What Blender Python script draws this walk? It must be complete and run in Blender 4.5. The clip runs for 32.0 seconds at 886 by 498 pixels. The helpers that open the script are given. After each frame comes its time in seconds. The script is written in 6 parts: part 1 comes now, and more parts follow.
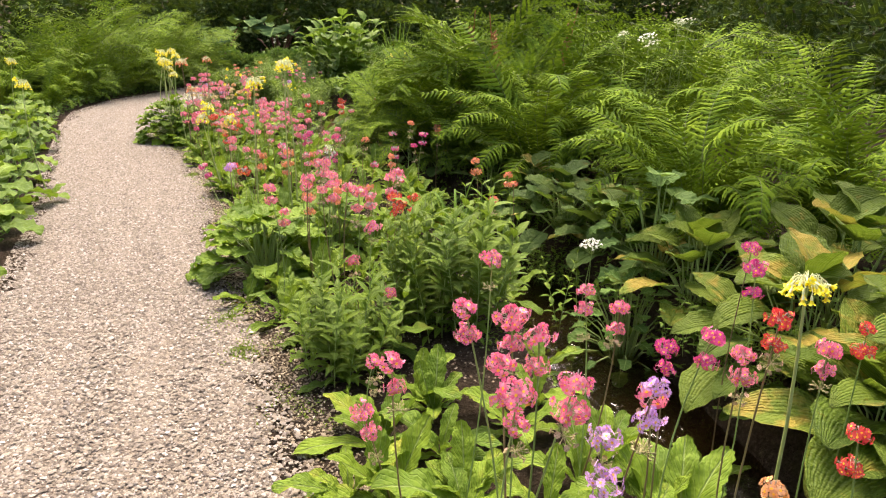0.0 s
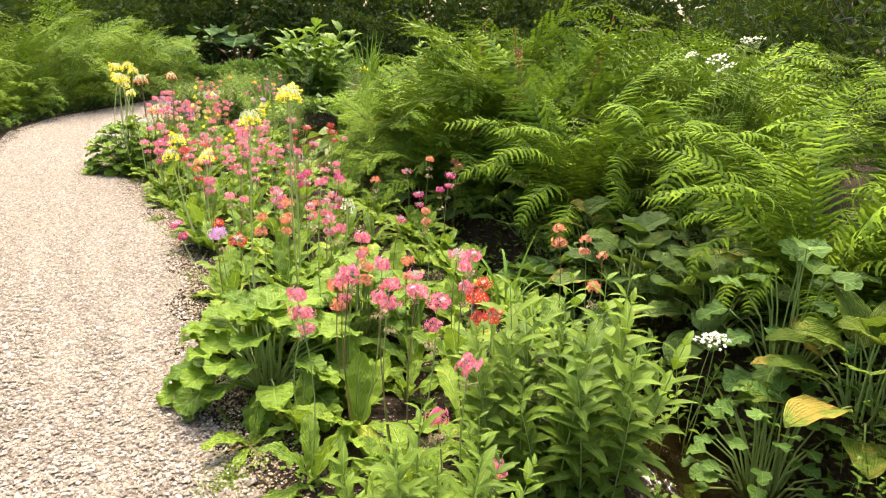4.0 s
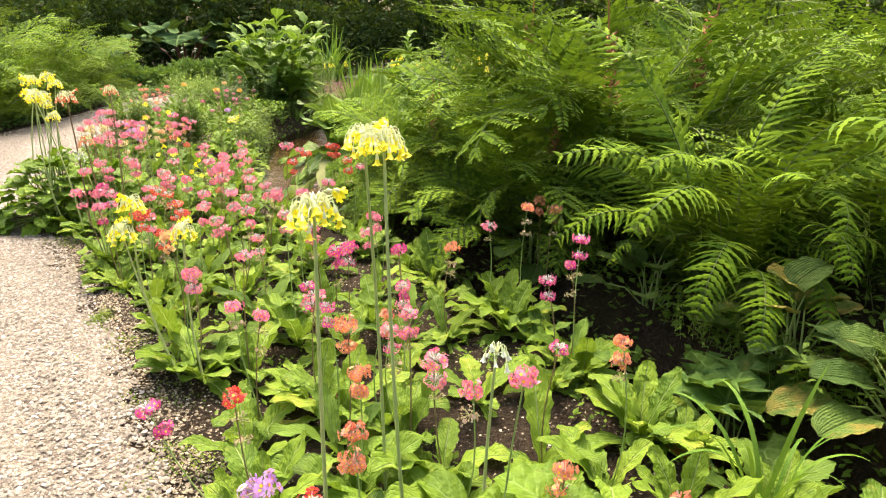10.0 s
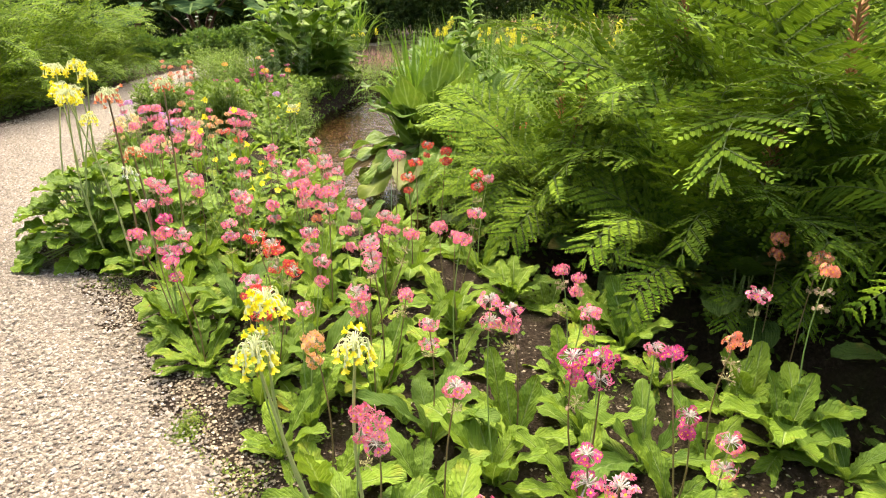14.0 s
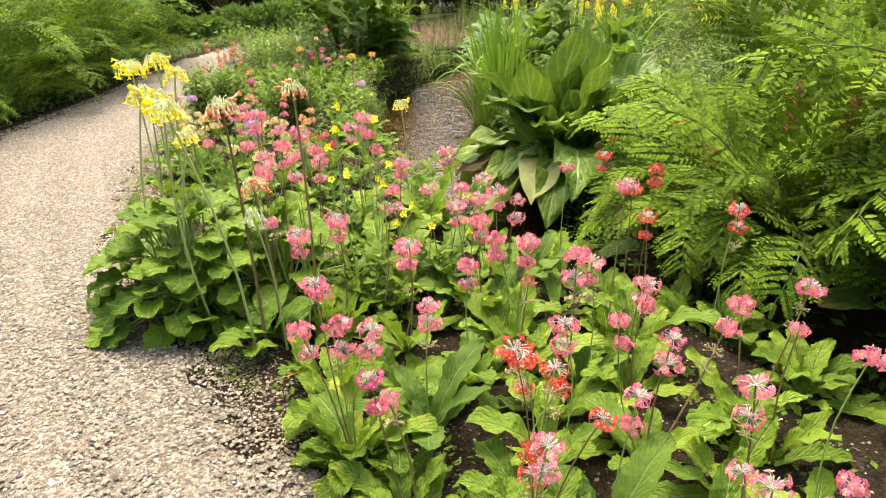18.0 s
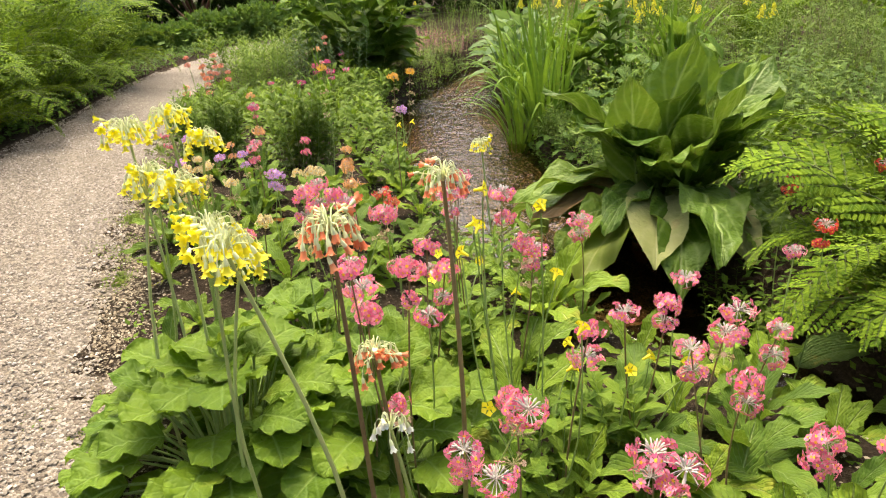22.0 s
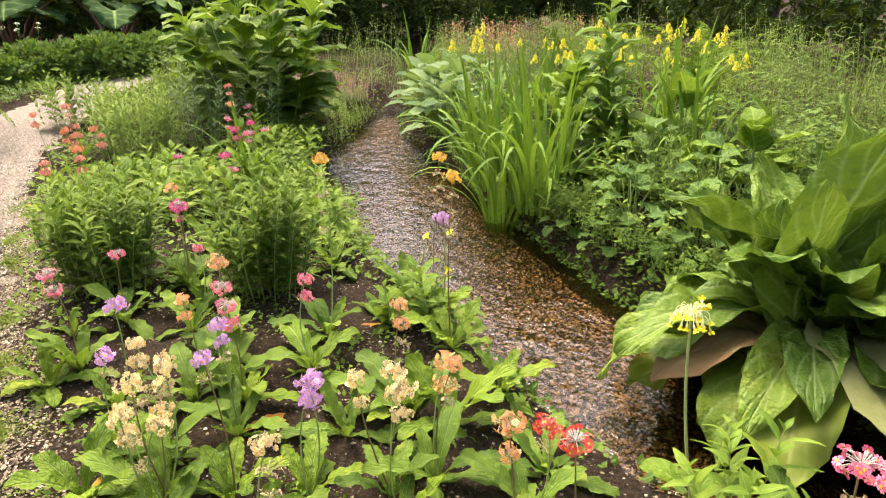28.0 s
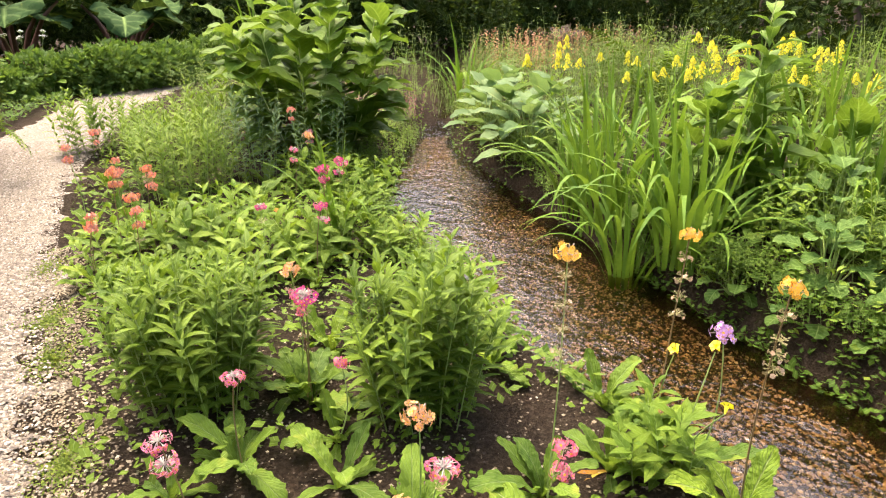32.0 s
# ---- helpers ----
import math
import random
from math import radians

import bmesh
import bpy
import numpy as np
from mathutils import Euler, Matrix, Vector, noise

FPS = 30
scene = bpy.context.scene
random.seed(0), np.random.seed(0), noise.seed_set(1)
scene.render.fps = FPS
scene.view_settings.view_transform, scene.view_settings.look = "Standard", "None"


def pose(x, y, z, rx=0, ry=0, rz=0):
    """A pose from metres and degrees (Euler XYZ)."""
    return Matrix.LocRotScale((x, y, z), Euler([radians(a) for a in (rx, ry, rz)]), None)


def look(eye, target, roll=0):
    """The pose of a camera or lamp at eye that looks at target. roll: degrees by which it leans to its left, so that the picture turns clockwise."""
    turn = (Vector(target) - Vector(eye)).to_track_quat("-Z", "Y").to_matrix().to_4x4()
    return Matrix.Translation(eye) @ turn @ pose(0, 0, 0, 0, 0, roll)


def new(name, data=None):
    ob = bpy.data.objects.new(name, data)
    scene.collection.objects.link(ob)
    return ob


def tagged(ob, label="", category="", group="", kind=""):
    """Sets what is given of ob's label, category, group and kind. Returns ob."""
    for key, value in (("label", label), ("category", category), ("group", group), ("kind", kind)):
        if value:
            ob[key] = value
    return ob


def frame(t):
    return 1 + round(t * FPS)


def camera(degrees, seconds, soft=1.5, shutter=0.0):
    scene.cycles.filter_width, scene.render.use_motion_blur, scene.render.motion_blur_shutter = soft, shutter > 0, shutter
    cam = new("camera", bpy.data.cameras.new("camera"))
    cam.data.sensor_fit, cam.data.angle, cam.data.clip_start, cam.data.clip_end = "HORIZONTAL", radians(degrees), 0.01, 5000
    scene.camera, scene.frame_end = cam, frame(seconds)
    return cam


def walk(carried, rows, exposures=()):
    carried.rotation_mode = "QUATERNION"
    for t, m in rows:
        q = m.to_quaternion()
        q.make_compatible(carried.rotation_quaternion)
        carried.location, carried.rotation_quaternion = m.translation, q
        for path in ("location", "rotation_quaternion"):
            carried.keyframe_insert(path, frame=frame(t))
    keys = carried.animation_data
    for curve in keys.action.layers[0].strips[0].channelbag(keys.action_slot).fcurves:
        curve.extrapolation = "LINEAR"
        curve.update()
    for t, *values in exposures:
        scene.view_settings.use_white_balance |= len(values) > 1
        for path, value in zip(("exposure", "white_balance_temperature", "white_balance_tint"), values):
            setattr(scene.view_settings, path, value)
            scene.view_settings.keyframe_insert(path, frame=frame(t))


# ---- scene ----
cam = camera(65.8, 32.0, 1.15)
METRES, EYE, TILT, LEAN, TURN = 10.6, 1.4, -18.06, -1.5, 0.0
ROWS = [
    (0.0, 0.0, 0.0, 0.0, 0.0, -0.0, 0.0),
    (0.5, -0.0055, 0.0094, 0.0042, -1.4, -0.03, 0.58),
    (1.0, -0.0097, 0.0241, 0.0072, -1.92, -0.02, 0.77),
    (1.5, -0.0128, 0.0379, 0.0132, -2.01, -0.13, 0.84),
    (2.0, -0.0186, 0.0512, 0.0191, -1.82, -0.12, 0.79),
    (2.5, -0.0257, 0.0639, 0.0228, -1.74, 0.01, 0.67),
    (3.0, -0.0354, 0.0754, 0.0282, -2.26, 0.28, 0.6),
    (3.5, -0.0417, 0.0865, 0.0317, -2.88, 0.61, 0.57),
    (4.0, -0.0454, 0.1024, 0.0357, -3.45, 0.87, 0.24),
    (4.5, -0.0484, 0.1152, 0.0424, -3.73, 0.92, 0.05),
    (6.5, -0.0704, 0.1611, 0.0563, -7.41, 0.71, 2.49),
    (7.0, -0.0701, 0.1803, 0.0597, -7.89, 0.47, 3.05),
    (7.5, -0.0716, 0.1946, 0.0651, -7.82, 0.22, 3.12),
    (8.0, -0.076, 0.2076, 0.0692, -7.53, 0.1, 2.91),
    (8.5, -0.0838, 0.2219, 0.0729, -7.21, 0.12, 2.78),
    (9.0, -0.092, 0.2357, 0.0795, -7.17, 0.09, 3.1),
    (9.5, -0.0977, 0.2485, 0.0832, -7.32, 0.05, 3.53),
    (10.0, -0.1022, 0.2673, 0.0875, -7.28, -0.07, 3.56),
    (10.5, -0.1064, 0.2836, 0.0942, -7.0, -0.41, 3.73),
    (11.0, -0.1141, 0.2974, 0.0994, -6.34, -0.99, 4.06),
    (11.5, -0.1248, 0.3098, 0.1024, -6.24, -1.24, 4.02),
    (12.0, -0.1346, 0.3199, 0.1072, -6.96, -2.35, 4.36),
    (12.5, -0.1409, 0.3317, 0.1109, -7.43, -2.89, 4.43),
    (13.0, -0.1467, 0.348, 0.1169, -7.39, -3.07, 4.19),
    (13.5, -0.1512, 0.3611, 0.124, -7.16, -3.07, 4.25),
    (14.0, -0.1609, 0.3756, 0.1281, -6.96, -2.95, 4.26),
    (14.5, -0.1713, 0.3877, 0.1324, -7.13, -2.57, 4.18),
    (16.5, -0.2008, 0.4421, 0.1493, -6.33, -3.95, 4.27),
    (17.0, -0.2096, 0.456, 0.1527, -5.77, -4.27, 4.19),
    (17.5, -0.2194, 0.4679, 0.1573, -5.78, -4.61, 4.5),
    (18.0, -0.2262, 0.4794, 0.1615, -6.03, -5.01, 5.1),
    (18.5, -0.2297, 0.4953, 0.1642, -5.97, -5.17, 5.27),
    (19.0, -0.232, 0.5133, 0.1713, -5.83, -5.51, 5.63),
    (19.5, -0.2355, 0.526, 0.1762, -5.75, -5.51, 5.77),
    (20.0, -0.2438, 0.5394, 0.1799, -6.0, -5.41, 5.8),
    (20.5, -0.2522, 0.5493, 0.1847, -7.42, -5.51, 6.37),
    (21.0, -0.2593, 0.561, 0.1897, -8.56, -5.45, 6.93),
    (21.5, -0.2645, 0.5761, 0.1928, -8.88, -5.36, 7.03),
    (22.0, -0.2687, 0.5943, 0.1988, -8.77, -5.47, 7.08),
    (22.5, -0.2729, 0.6068, 0.2031, -8.58, -5.43, 7.03),
    (23.0, -0.2812, 0.6217, 0.2059, -8.54, -5.36, 6.92),
    (23.5, -0.2889, 0.6326, 0.2127, -10.37, -5.59, 7.02),
    (24.0, -0.2943, 0.645, 0.2175, -11.67, -5.43, 7.15),
    (24.5, -0.2959, 0.6612, 0.2205, -12.38, -5.4, 7.19),
    (25.0, -0.2953, 0.676, 0.2273, -13.83, -5.8, 7.84),
    (25.5, -0.2996, 0.6887, 0.2324, -15.11, -5.87, 8.21),
    (27.5, -0.3221, 0.7407, 0.2508, -21.33, -5.13, 8.58),
    (28.0, -0.323, 0.7554, 0.2555, -22.04, -4.88, 8.73),
    (28.5, -0.327, 0.7679, 0.2595, -22.35, -4.94, 8.81),
    (29.0, -0.335, 0.7826, 0.2639, -22.91, -4.91, 8.66),
    (29.5, -0.3434, 0.7941, 0.2698, -23.53, -4.81, 8.79),
    (30.0, -0.348, 0.8075, 0.2735, -23.64, -4.62, 8.87),
    (30.5, -0.3502, 0.8238, 0.2762, -23.47, -4.61, 8.88),
    (31.0, -0.3504, 0.8394, 0.2832, -23.28, -4.68, 8.8),
    (31.5, -0.3513, 0.8505, 0.2884, -23.13, -4.62, 8.73),
    (32.0, -0.3574, 0.8645, 0.292, -23.02, -4.51, 8.63),
]
walk(cam, [(t, pose(0, 0, EYE, TILT, LEAN, TURN) @ pose(METRES * x, METRES * y, METRES * z, 90 + pitch, roll, yaw)) for t, x, y, z, yaw, pitch, roll in ROWS], [(0.0, 2.2, 7600.0, 14.5), (3.0, 2.52, 7600.0, 10.0), (8.0, 2.66, 7700.0, 8.5), (11.0, 2.52, 7700.0, 8.0), (12.2, 2.38, 7700.0, 7.7), (14.0, 2.5, 7750.0, 6.8), (17.0, 2.43, 7800.0, 4.5), (20.0, 2.31, 7800.0, 4.0), (23.0, 2.06, 7850.0, 9.5), (25.5, 1.97, 7700.0, 17.0), (28.0, 2.47, 7700.0, 11.0), (32.0, 2.68, 7700.0, 13.0)])

# overcast day: pale bright sky, a wide soft sun high ahead behind thin cloud
world = bpy.data.worlds.new("sky")
scene.world = world
world.use_nodes = True
wn = world.node_tree.nodes
sky = wn.new("ShaderNodeTexSky")
sky.sky_type, sky.sun_disc = "NISHITA", False
sky.sun_elevation, sky.sun_rotation = radians(64), radians(-9)
sky.air_density, sky.dust_density, sky.ozone_density = 1.0, 6.0, 1.0
wn["Background"].inputs[1].default_value = 0.115
world.node_tree.links.new(sky.outputs[0], wn["Background"].inputs[0])
sun_data = bpy.data.lights.new("sun", "SUN")
sun_data.energy, sun_data.angle, sun_data.color = 1.1, radians(30), (1.0, 0.95, 0.86)
sun = new("sun", sun_data)
sun.matrix_world = look((-0.69, 4.33, 8.99), (0, 0, 0))


# ---- materials ----
class Nodes:
    """A short way to write node trees."""

    def __init__(self, name):
        self.mat = bpy.data.materials.new(name)
        self.mat.use_nodes = True
        self.tree = self.mat.node_tree
        self.bsdf = self.tree.nodes["Principled BSDF"]
        self.out = self.tree.nodes["Material Output"]

    def put(self, socket, value):
        if isinstance(value, bpy.types.NodeSocket):
            self.tree.links.new(value, socket)
        elif isinstance(value, tuple) and len(value) == 3 and socket.type == "RGBA":
            socket.default_value = (*value, 1)
        else:
            socket.default_value = value

    def math(self, op, a, b=0.0, c=0.0, clamp=False):
        n = self.tree.nodes.new("ShaderNodeMath")
        n.operation, n.use_clamp = op, clamp
        for s, v in zip(n.inputs, (a, b, c)):
            self.put(s, v)
        return n.outputs[0]

    def mix(self, f, a, b):
        n = self.tree.nodes.new("ShaderNodeMix")
        n.data_type = "RGBA"
        self.put(n.inputs[0], f), self.put(n.inputs[6], a), self.put(n.inputs[7], b)
        return n.outputs[2]

    def coords(self, which="Object"):
        return self.tree.nodes.new("ShaderNodeTexCoord").outputs[which]

    def noise(self, vec, scale, detail=3.0, rough=0.55):
        n = self.tree.nodes.new("ShaderNodeTexNoise")
        self.put(n.inputs["Vector"], vec)
        n.inputs["Scale"].default_value, n.inputs["Detail"].default_value, n.inputs["Roughness"].default_value = scale, detail, rough
        return n.outputs[0]

    def voronoi(self, vec, scale, out=0, feature="F1"):
        n = self.tree.nodes.new("ShaderNodeTexVoronoi")
        n.feature = feature
        self.put(n.inputs["Vector"], vec)
        n.inputs["Scale"].default_value = scale
        return n.outputs[out]

    def ramp(self, f, *stops):
        n = self.tree.nodes.new("ShaderNodeValToRGB")
        while len(n.color_ramp.elements) < len(stops):
            n.color_ramp.elements.new(0.5)
        for e, (p, c) in zip(n.color_ramp.elements, stops):
            e.position, e.color = p, (*c, 1) if isinstance(c, tuple) else (c, c, c, 1)
        self.put(n.inputs[0], f)
        return n.outputs[0]

    def random(self, whole=False):
        a = self.tree.nodes.new("ShaderNodeObjectInfo").outputs["Random"]
        if whole:
            return a
        b = self.tree.nodes.new("ShaderNodeNewGeometry").outputs["Random Per Island"]
        return self.math("FRACT", self.math("ADD", a, b))

    def bump(self, height, strength=0.4, distance=0.01):
        n = self.tree.nodes.new("ShaderNodeBump")
        n.inputs["Strength"].default_value, n.inputs["Distance"].default_value = strength, distance
        self.put(n.inputs["Height"], height)
        self.put(self.bsdf.inputs["Normal"], n.outputs[0])
        return n.outputs[0]

    def set(self, color=None, rough=None, metal=None, spec=None):
        for key, v in (("Base Color", color), ("Roughness", rough), ("Metallic", metal), ("Specular IOR Level", spec)):
            if v is not None:
                self.put(self.bsdf.inputs[key], v)
        return self.mat

    def through_light(self, color, amount, normal=None):
        t = self.tree.nodes.new("ShaderNodeBsdfTranslucent")
        self.put(t.inputs[0], color)
        if normal:
            self.put(t.inputs[1], normal)
        m = self.tree.nodes.new("ShaderNodeMixShader")
        m.inputs[0].default_value = amount
        self.tree.links.new(self.bsdf.outputs[0], m.inputs[1])
        self.tree.links.new(t.outputs[0], m.inputs[2])
        self.tree.links.new(m.outputs[0], self.out.inputs[0])


def leaf_material(name, dark, light, vein=(0.35, 0.5, 0.16), veins="pinnate", count=9.0, rough=0.45, glow=0.3, worn=0.15, tan=(0.42, 0.34, 0.06), relief=0.5, vein_mix=0.45, whole=False, side_veins=0.3, gloss=0.16):
    """A leaf with midrib and side veins along its UV, uneven green, and worn yellow-brown patches."""
    n = Nodes(name)
    uv = n.tree.nodes.new("ShaderNodeSeparateXYZ")
    n.put(uv.inputs[0], n.coords("UV"))
    obj = n.coords("Object")
    side = n.math("ABSOLUTE", n.math("SUBTRACT", uv.outputs[0], 0.5))
    rnd = n.random(whole)
    mottled = n.noise(obj, 28.0, 4.0)
    shade = n.math("ADD", n.math("MULTIPLY", rnd, 0.7), n.math("MULTIPLY", n.math("SUBTRACT", mottled, 0.35), 0.75), clamp=True)
    colour = n.mix(shade, dark, light)
    rib = n.math("SUBTRACT", 1.0, n.math("MULTIPLY", side, 22.0), clamp=True)
    if veins == "pinnate":
        wave = n.math("SINE", n.math("MULTIPLY", n.math("SUBTRACT", uv.outputs[1], n.math("MULTIPLY", side, 0.55)), 6.283 * count))
        lines = n.math("POWER", n.math("MULTIPLY_ADD", wave, 0.5, 0.5), 6.0)
    elif veins == "parallel":
        wave = n.math("SINE", n.math("MULTIPLY", side, 6.283 * count * 2))
        lines = n.math("POWER", n.math("MULTIPLY_ADD", wave, 0.5, 0.5), 2.0)
    else:
        lines = 0.0
    mask = n.math("MAXIMUM", rib, n.math("MULTIPLY", lines, side_veins)) if veins != "none" else rib
    colour = n.mix(n.math("MULTIPLY", mask, vein_mix), colour, vein)
    old = n.math("MULTIPLY", n.math("SUBTRACT", n.math("ADD", n.noise(obj, 9.0, 5.0), n.math("MULTIPLY", n.math("POWER", rnd, 4.0), worn * 1.6)), 0.66 - worn * 0.2), 7.0, clamp=True)
    colour = n.mix(n.math("MULTIPLY", old, min(1.0, worn * 4)), colour, tan)
    crease = n.math("MAXIMUM", rib, n.math("MULTIPLY", lines, 0.4))
    height = n.math("ADD", n.math("MULTIPLY", crease, -0.8), n.math("ADD", n.math("MULTIPLY", n.voronoi(obj, 75.0), -0.4), n.math("MULTIPLY", n.noise(obj, 38.0, 2.0), 2.2)))
    nrm = n.bump(height, relief, 0.004)
    n.set(colour, n.math("MULTIPLY_ADD", mottled, 0.25, rough + 0.04), spec=gloss)
    n.through_light(n.mix(0.3, colour, (0.26, 0.4, 0.03)), glow, nrm)
    return n.mat


def plain(name, a, b, rough=0.6, scale=60.0, glow=0.0, relief=0.3):
    """Two tones mixed by grain and by piece."""
    n = Nodes(name)
    obj = n.coords("Object")
    f = n.math("ADD", n.math("MULTIPLY", n.random(), 0.6), n.math("MULTIPLY", n.math("SUBTRACT", n.noise(obj, scale), 0.3), 0.8), clamp=True)
    c = n.mix(f, a, b)
    nrm = n.bump(n.noise(obj, scale * 2.5), relief, 0.003)
    n.set(c, rough)
    if glow:
        n.through_light(c, glow, nrm)
    return n.mat


M = {}
M["primula"] = leaf_material("primula_leaf", (0.065, 0.131, 0.0126), (0.205, 0.31, 0.03), vein=(0.36, 0.46, 0.18), count=12, worn=0.09, relief=1.4, vein_mix=0.8, side_veins=0.16)
M["primula_dark"] = leaf_material("primula_leaf_dark", (0.04, 0.09, 0.0125), (0.144, 0.236, 0.028), vein=(0.281, 0.374, 0.156), count=13, worn=0.06, relief=1.0, vein_mix=0.45, side_veins=0.25)
M["primula_old"] = leaf_material("primula_leaf_old", (0.172, 0.203, 0.0234), (0.351, 0.312, 0.039), vein=(0.39, 0.39, 0.156), count=10, worn=0.6, tan=(0.328, 0.133, 0.0234), relief=0.8)
M["cowslip"] = leaf_material("cowslip_leaf", (0.05, 0.112, 0.009), (0.155, 0.25, 0.02), count=6, worn=0.06, relief=1.0, vein_mix=0.4, rough=0.4)
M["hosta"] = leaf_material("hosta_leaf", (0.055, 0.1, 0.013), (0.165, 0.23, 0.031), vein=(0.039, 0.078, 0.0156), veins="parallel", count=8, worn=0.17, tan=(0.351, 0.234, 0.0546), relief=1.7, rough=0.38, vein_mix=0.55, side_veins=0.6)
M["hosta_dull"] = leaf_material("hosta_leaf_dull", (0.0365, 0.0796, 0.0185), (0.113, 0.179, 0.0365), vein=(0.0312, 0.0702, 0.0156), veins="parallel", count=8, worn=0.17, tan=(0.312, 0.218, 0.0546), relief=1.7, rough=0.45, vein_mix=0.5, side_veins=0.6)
M["hosta_pale"] = leaf_material("hosta_leaf_pale", (0.078, 0.156, 0.0585), (0.187, 0.281, 0.125), vein=(0.0624, 0.117, 0.039), veins="parallel", count=5, worn=0.06, relief=0.9)
M["cabbage"] = leaf_material("cabbage_leaf", (0.04, 0.095, 0.012), (0.152, 0.242, 0.032), vein=(0.33, 0.43, 0.17), count=7, worn=0.08, tan=(0.25, 0.25, 0.05), relief=1.6, glow=0.22, rough=0.3, vein_mix=0.6, side_veins=0.4)
M["cabbage_pale"] = leaf_material("cabbage_leaf_yellowing", (0.1, 0.15, 0.018), (0.225, 0.265, 0.05), vein=(0.39, 0.406, 0.156), count=6, worn=0.18, tan=(0.351, 0.257, 0.0468), relief=0.3, rough=0.35, vein_mix=0.4)
M["cabbage_old"] = leaf_material("cabbage_leaf_old", (0.203, 0.234, 0.078), (0.39, 0.39, 0.203), vein=(0.39, 0.39, 0.234), count=5, worn=0.22, tan=(0.234, 0.125, 0.0624), relief=0.8)
M["dock"] = leaf_material("dock_leaf", (0.04, 0.1, 0.012), (0.165, 0.27, 0.03), count=7, worn=0.03, relief=0.7)
M["mullein"] = leaf_material("mullein_leaf", (0.078, 0.156, 0.0234), (0.172, 0.281, 0.0546), count=7, worn=0.03, relief=0.7)
M["fern"] = leaf_material("fern_green", (0.026, 0.066, 0.006), (0.16, 0.25, 0.018), veins="none", worn=0.03, relief=0.3, glow=0.1, rough=0.65, gloss=0.06)
M["royal"] = leaf_material("royal_fern_green", (0.033, 0.083, 0.007), (0.186, 0.282, 0.023), veins="none", worn=0.03, relief=0.3, glow=0.14, rough=0.65, gloss=0.06)
M["bush"] = leaf_material("bush_leaf", (0.042, 0.09, 0.0095), (0.148, 0.232, 0.0225), whole=True, veins="none", worn=0.03, relief=0.3)
M["grey"] = leaf_material("grey_leaf", (0.0546, 0.109, 0.0546), (0.133, 0.203, 0.101), veins="none", worn=0.02, relief=0.3)
M["iris"] = leaf_material("iris_leaf", (0.0468, 0.121, 0.014), (0.156, 0.273, 0.0312), veins="parallel", count=3, worn=0.06, relief=0.4, vein=(0.078, 0.156, 0.0312))
M["gunnera"] = leaf_material("gunnera_leaf", (0.0156, 0.0468, 0.014), (0.0507, 0.101, 0.0312), rough=0.8, glow=0.08, count=6, worn=0.05, relief=1.0)
M["lobed"] = leaf_material("lobed_leaf", (0.0351, 0.0897, 0.0172), (0.101, 0.187, 0.0351), count=5, worn=0.03, relief=1.0)
M["shade"] = leaf_material("shade_leaf", (0.0546, 0.117, 0.0156), (0.156, 0.25, 0.0351), count=5, worn=0.03, relief=0.6)
# Near-black leaf colour stands in for the shade inside hedges and tree crowns.
M["hedge_shade"] = leaf_material("hedge_leaf_shade", (0.00468, 0.014, 0.00312), (0.025, 0.0546, 0.00858), veins="none", worn=0.02, relief=0.3, glow=0.15, rough=0.75)
M["field"] = leaf_material("field_leaf", (0.036, 0.085, 0.01), (0.14, 0.215, 0.026), whole=True, veins="none", worn=0.08, relief=0.3)
M["broad"] = leaf_material("broad_leaf", (0.0491, 0.109, 0.00981), (0.148, 0.231, 0.0225), count=5, worn=0.05, relief=0.6, vein_mix=0.25)
M["fringe"] = leaf_material("bank_leaf", (0.0232, 0.063, 0.00796), (0.0994, 0.173, 0.0199), whole=True, veins="none", worn=0.04, relief=0.3)
M["herb"] = leaf_material("herb_leaf", (0.0632, 0.133, 0.014), (0.19, 0.281, 0.0351), veins="none", worn=0.06, relief=0.3)
M["moss"] = leaf_material("moss_leaf", (0.0468, 0.0858, 0.0109), (0.156, 0.203, 0.0273), veins="none", worn=0.1, relief=0.3)
M["stem"] = plain("stem_green", (0.13, 0.22, 0.05), (0.28, 0.36, 0.11), 0.55)
M["stem_pale"] = plain("stem_pale_green", (0.24, 0.31, 0.09), (0.4, 0.44, 0.18), 0.55)
M["stem_red"] = plain("stem_reddish", (0.13, 0.075, 0.035), (0.22, 0.17, 0.07), 0.6)
M["frond_rib"] = plain("frond_rib", (0.05, 0.085, 0.015), (0.11, 0.15, 0.035), 0.7)
M["stem_dark"] = plain("stem_dark_red", (0.05, 0.02, 0.014), (0.13, 0.055, 0.035), 0.7)
M["brown"] = plain("dry_brown", (0.14, 0.055, 0.018), (0.3, 0.13, 0.045), 0.85)
M["calyx"] = plain("calyx", (0.26, 0.2, 0.16), (0.5, 0.42, 0.37), 0.7)
M["seed"] = plain("seed_green", (0.17, 0.17, 0.06), (0.36, 0.3, 0.15), 0.7)
M["meal"] = plain("mealy_white", (0.3, 0.28, 0.25), (0.52, 0.5, 0.46), 0.8)
M["husk"] = plain("dry_petal", (0.4, 0.26, 0.16), (0.62, 0.42, 0.32), 0.8)
M["farina"] = plain("white_calyx", (0.6, 0.66, 0.34), (0.84, 0.86, 0.58), 0.7, glow=0.2)
M["eye"] = plain("flower_eye", (0.82, 0.36, 0.015), (0.88, 0.55, 0.05), 0.6)
M["plume"] = plain("astilbe_plume", (0.16, 0.05, 0.06), (0.36, 0.17, 0.16), 0.8, glow=0.2)
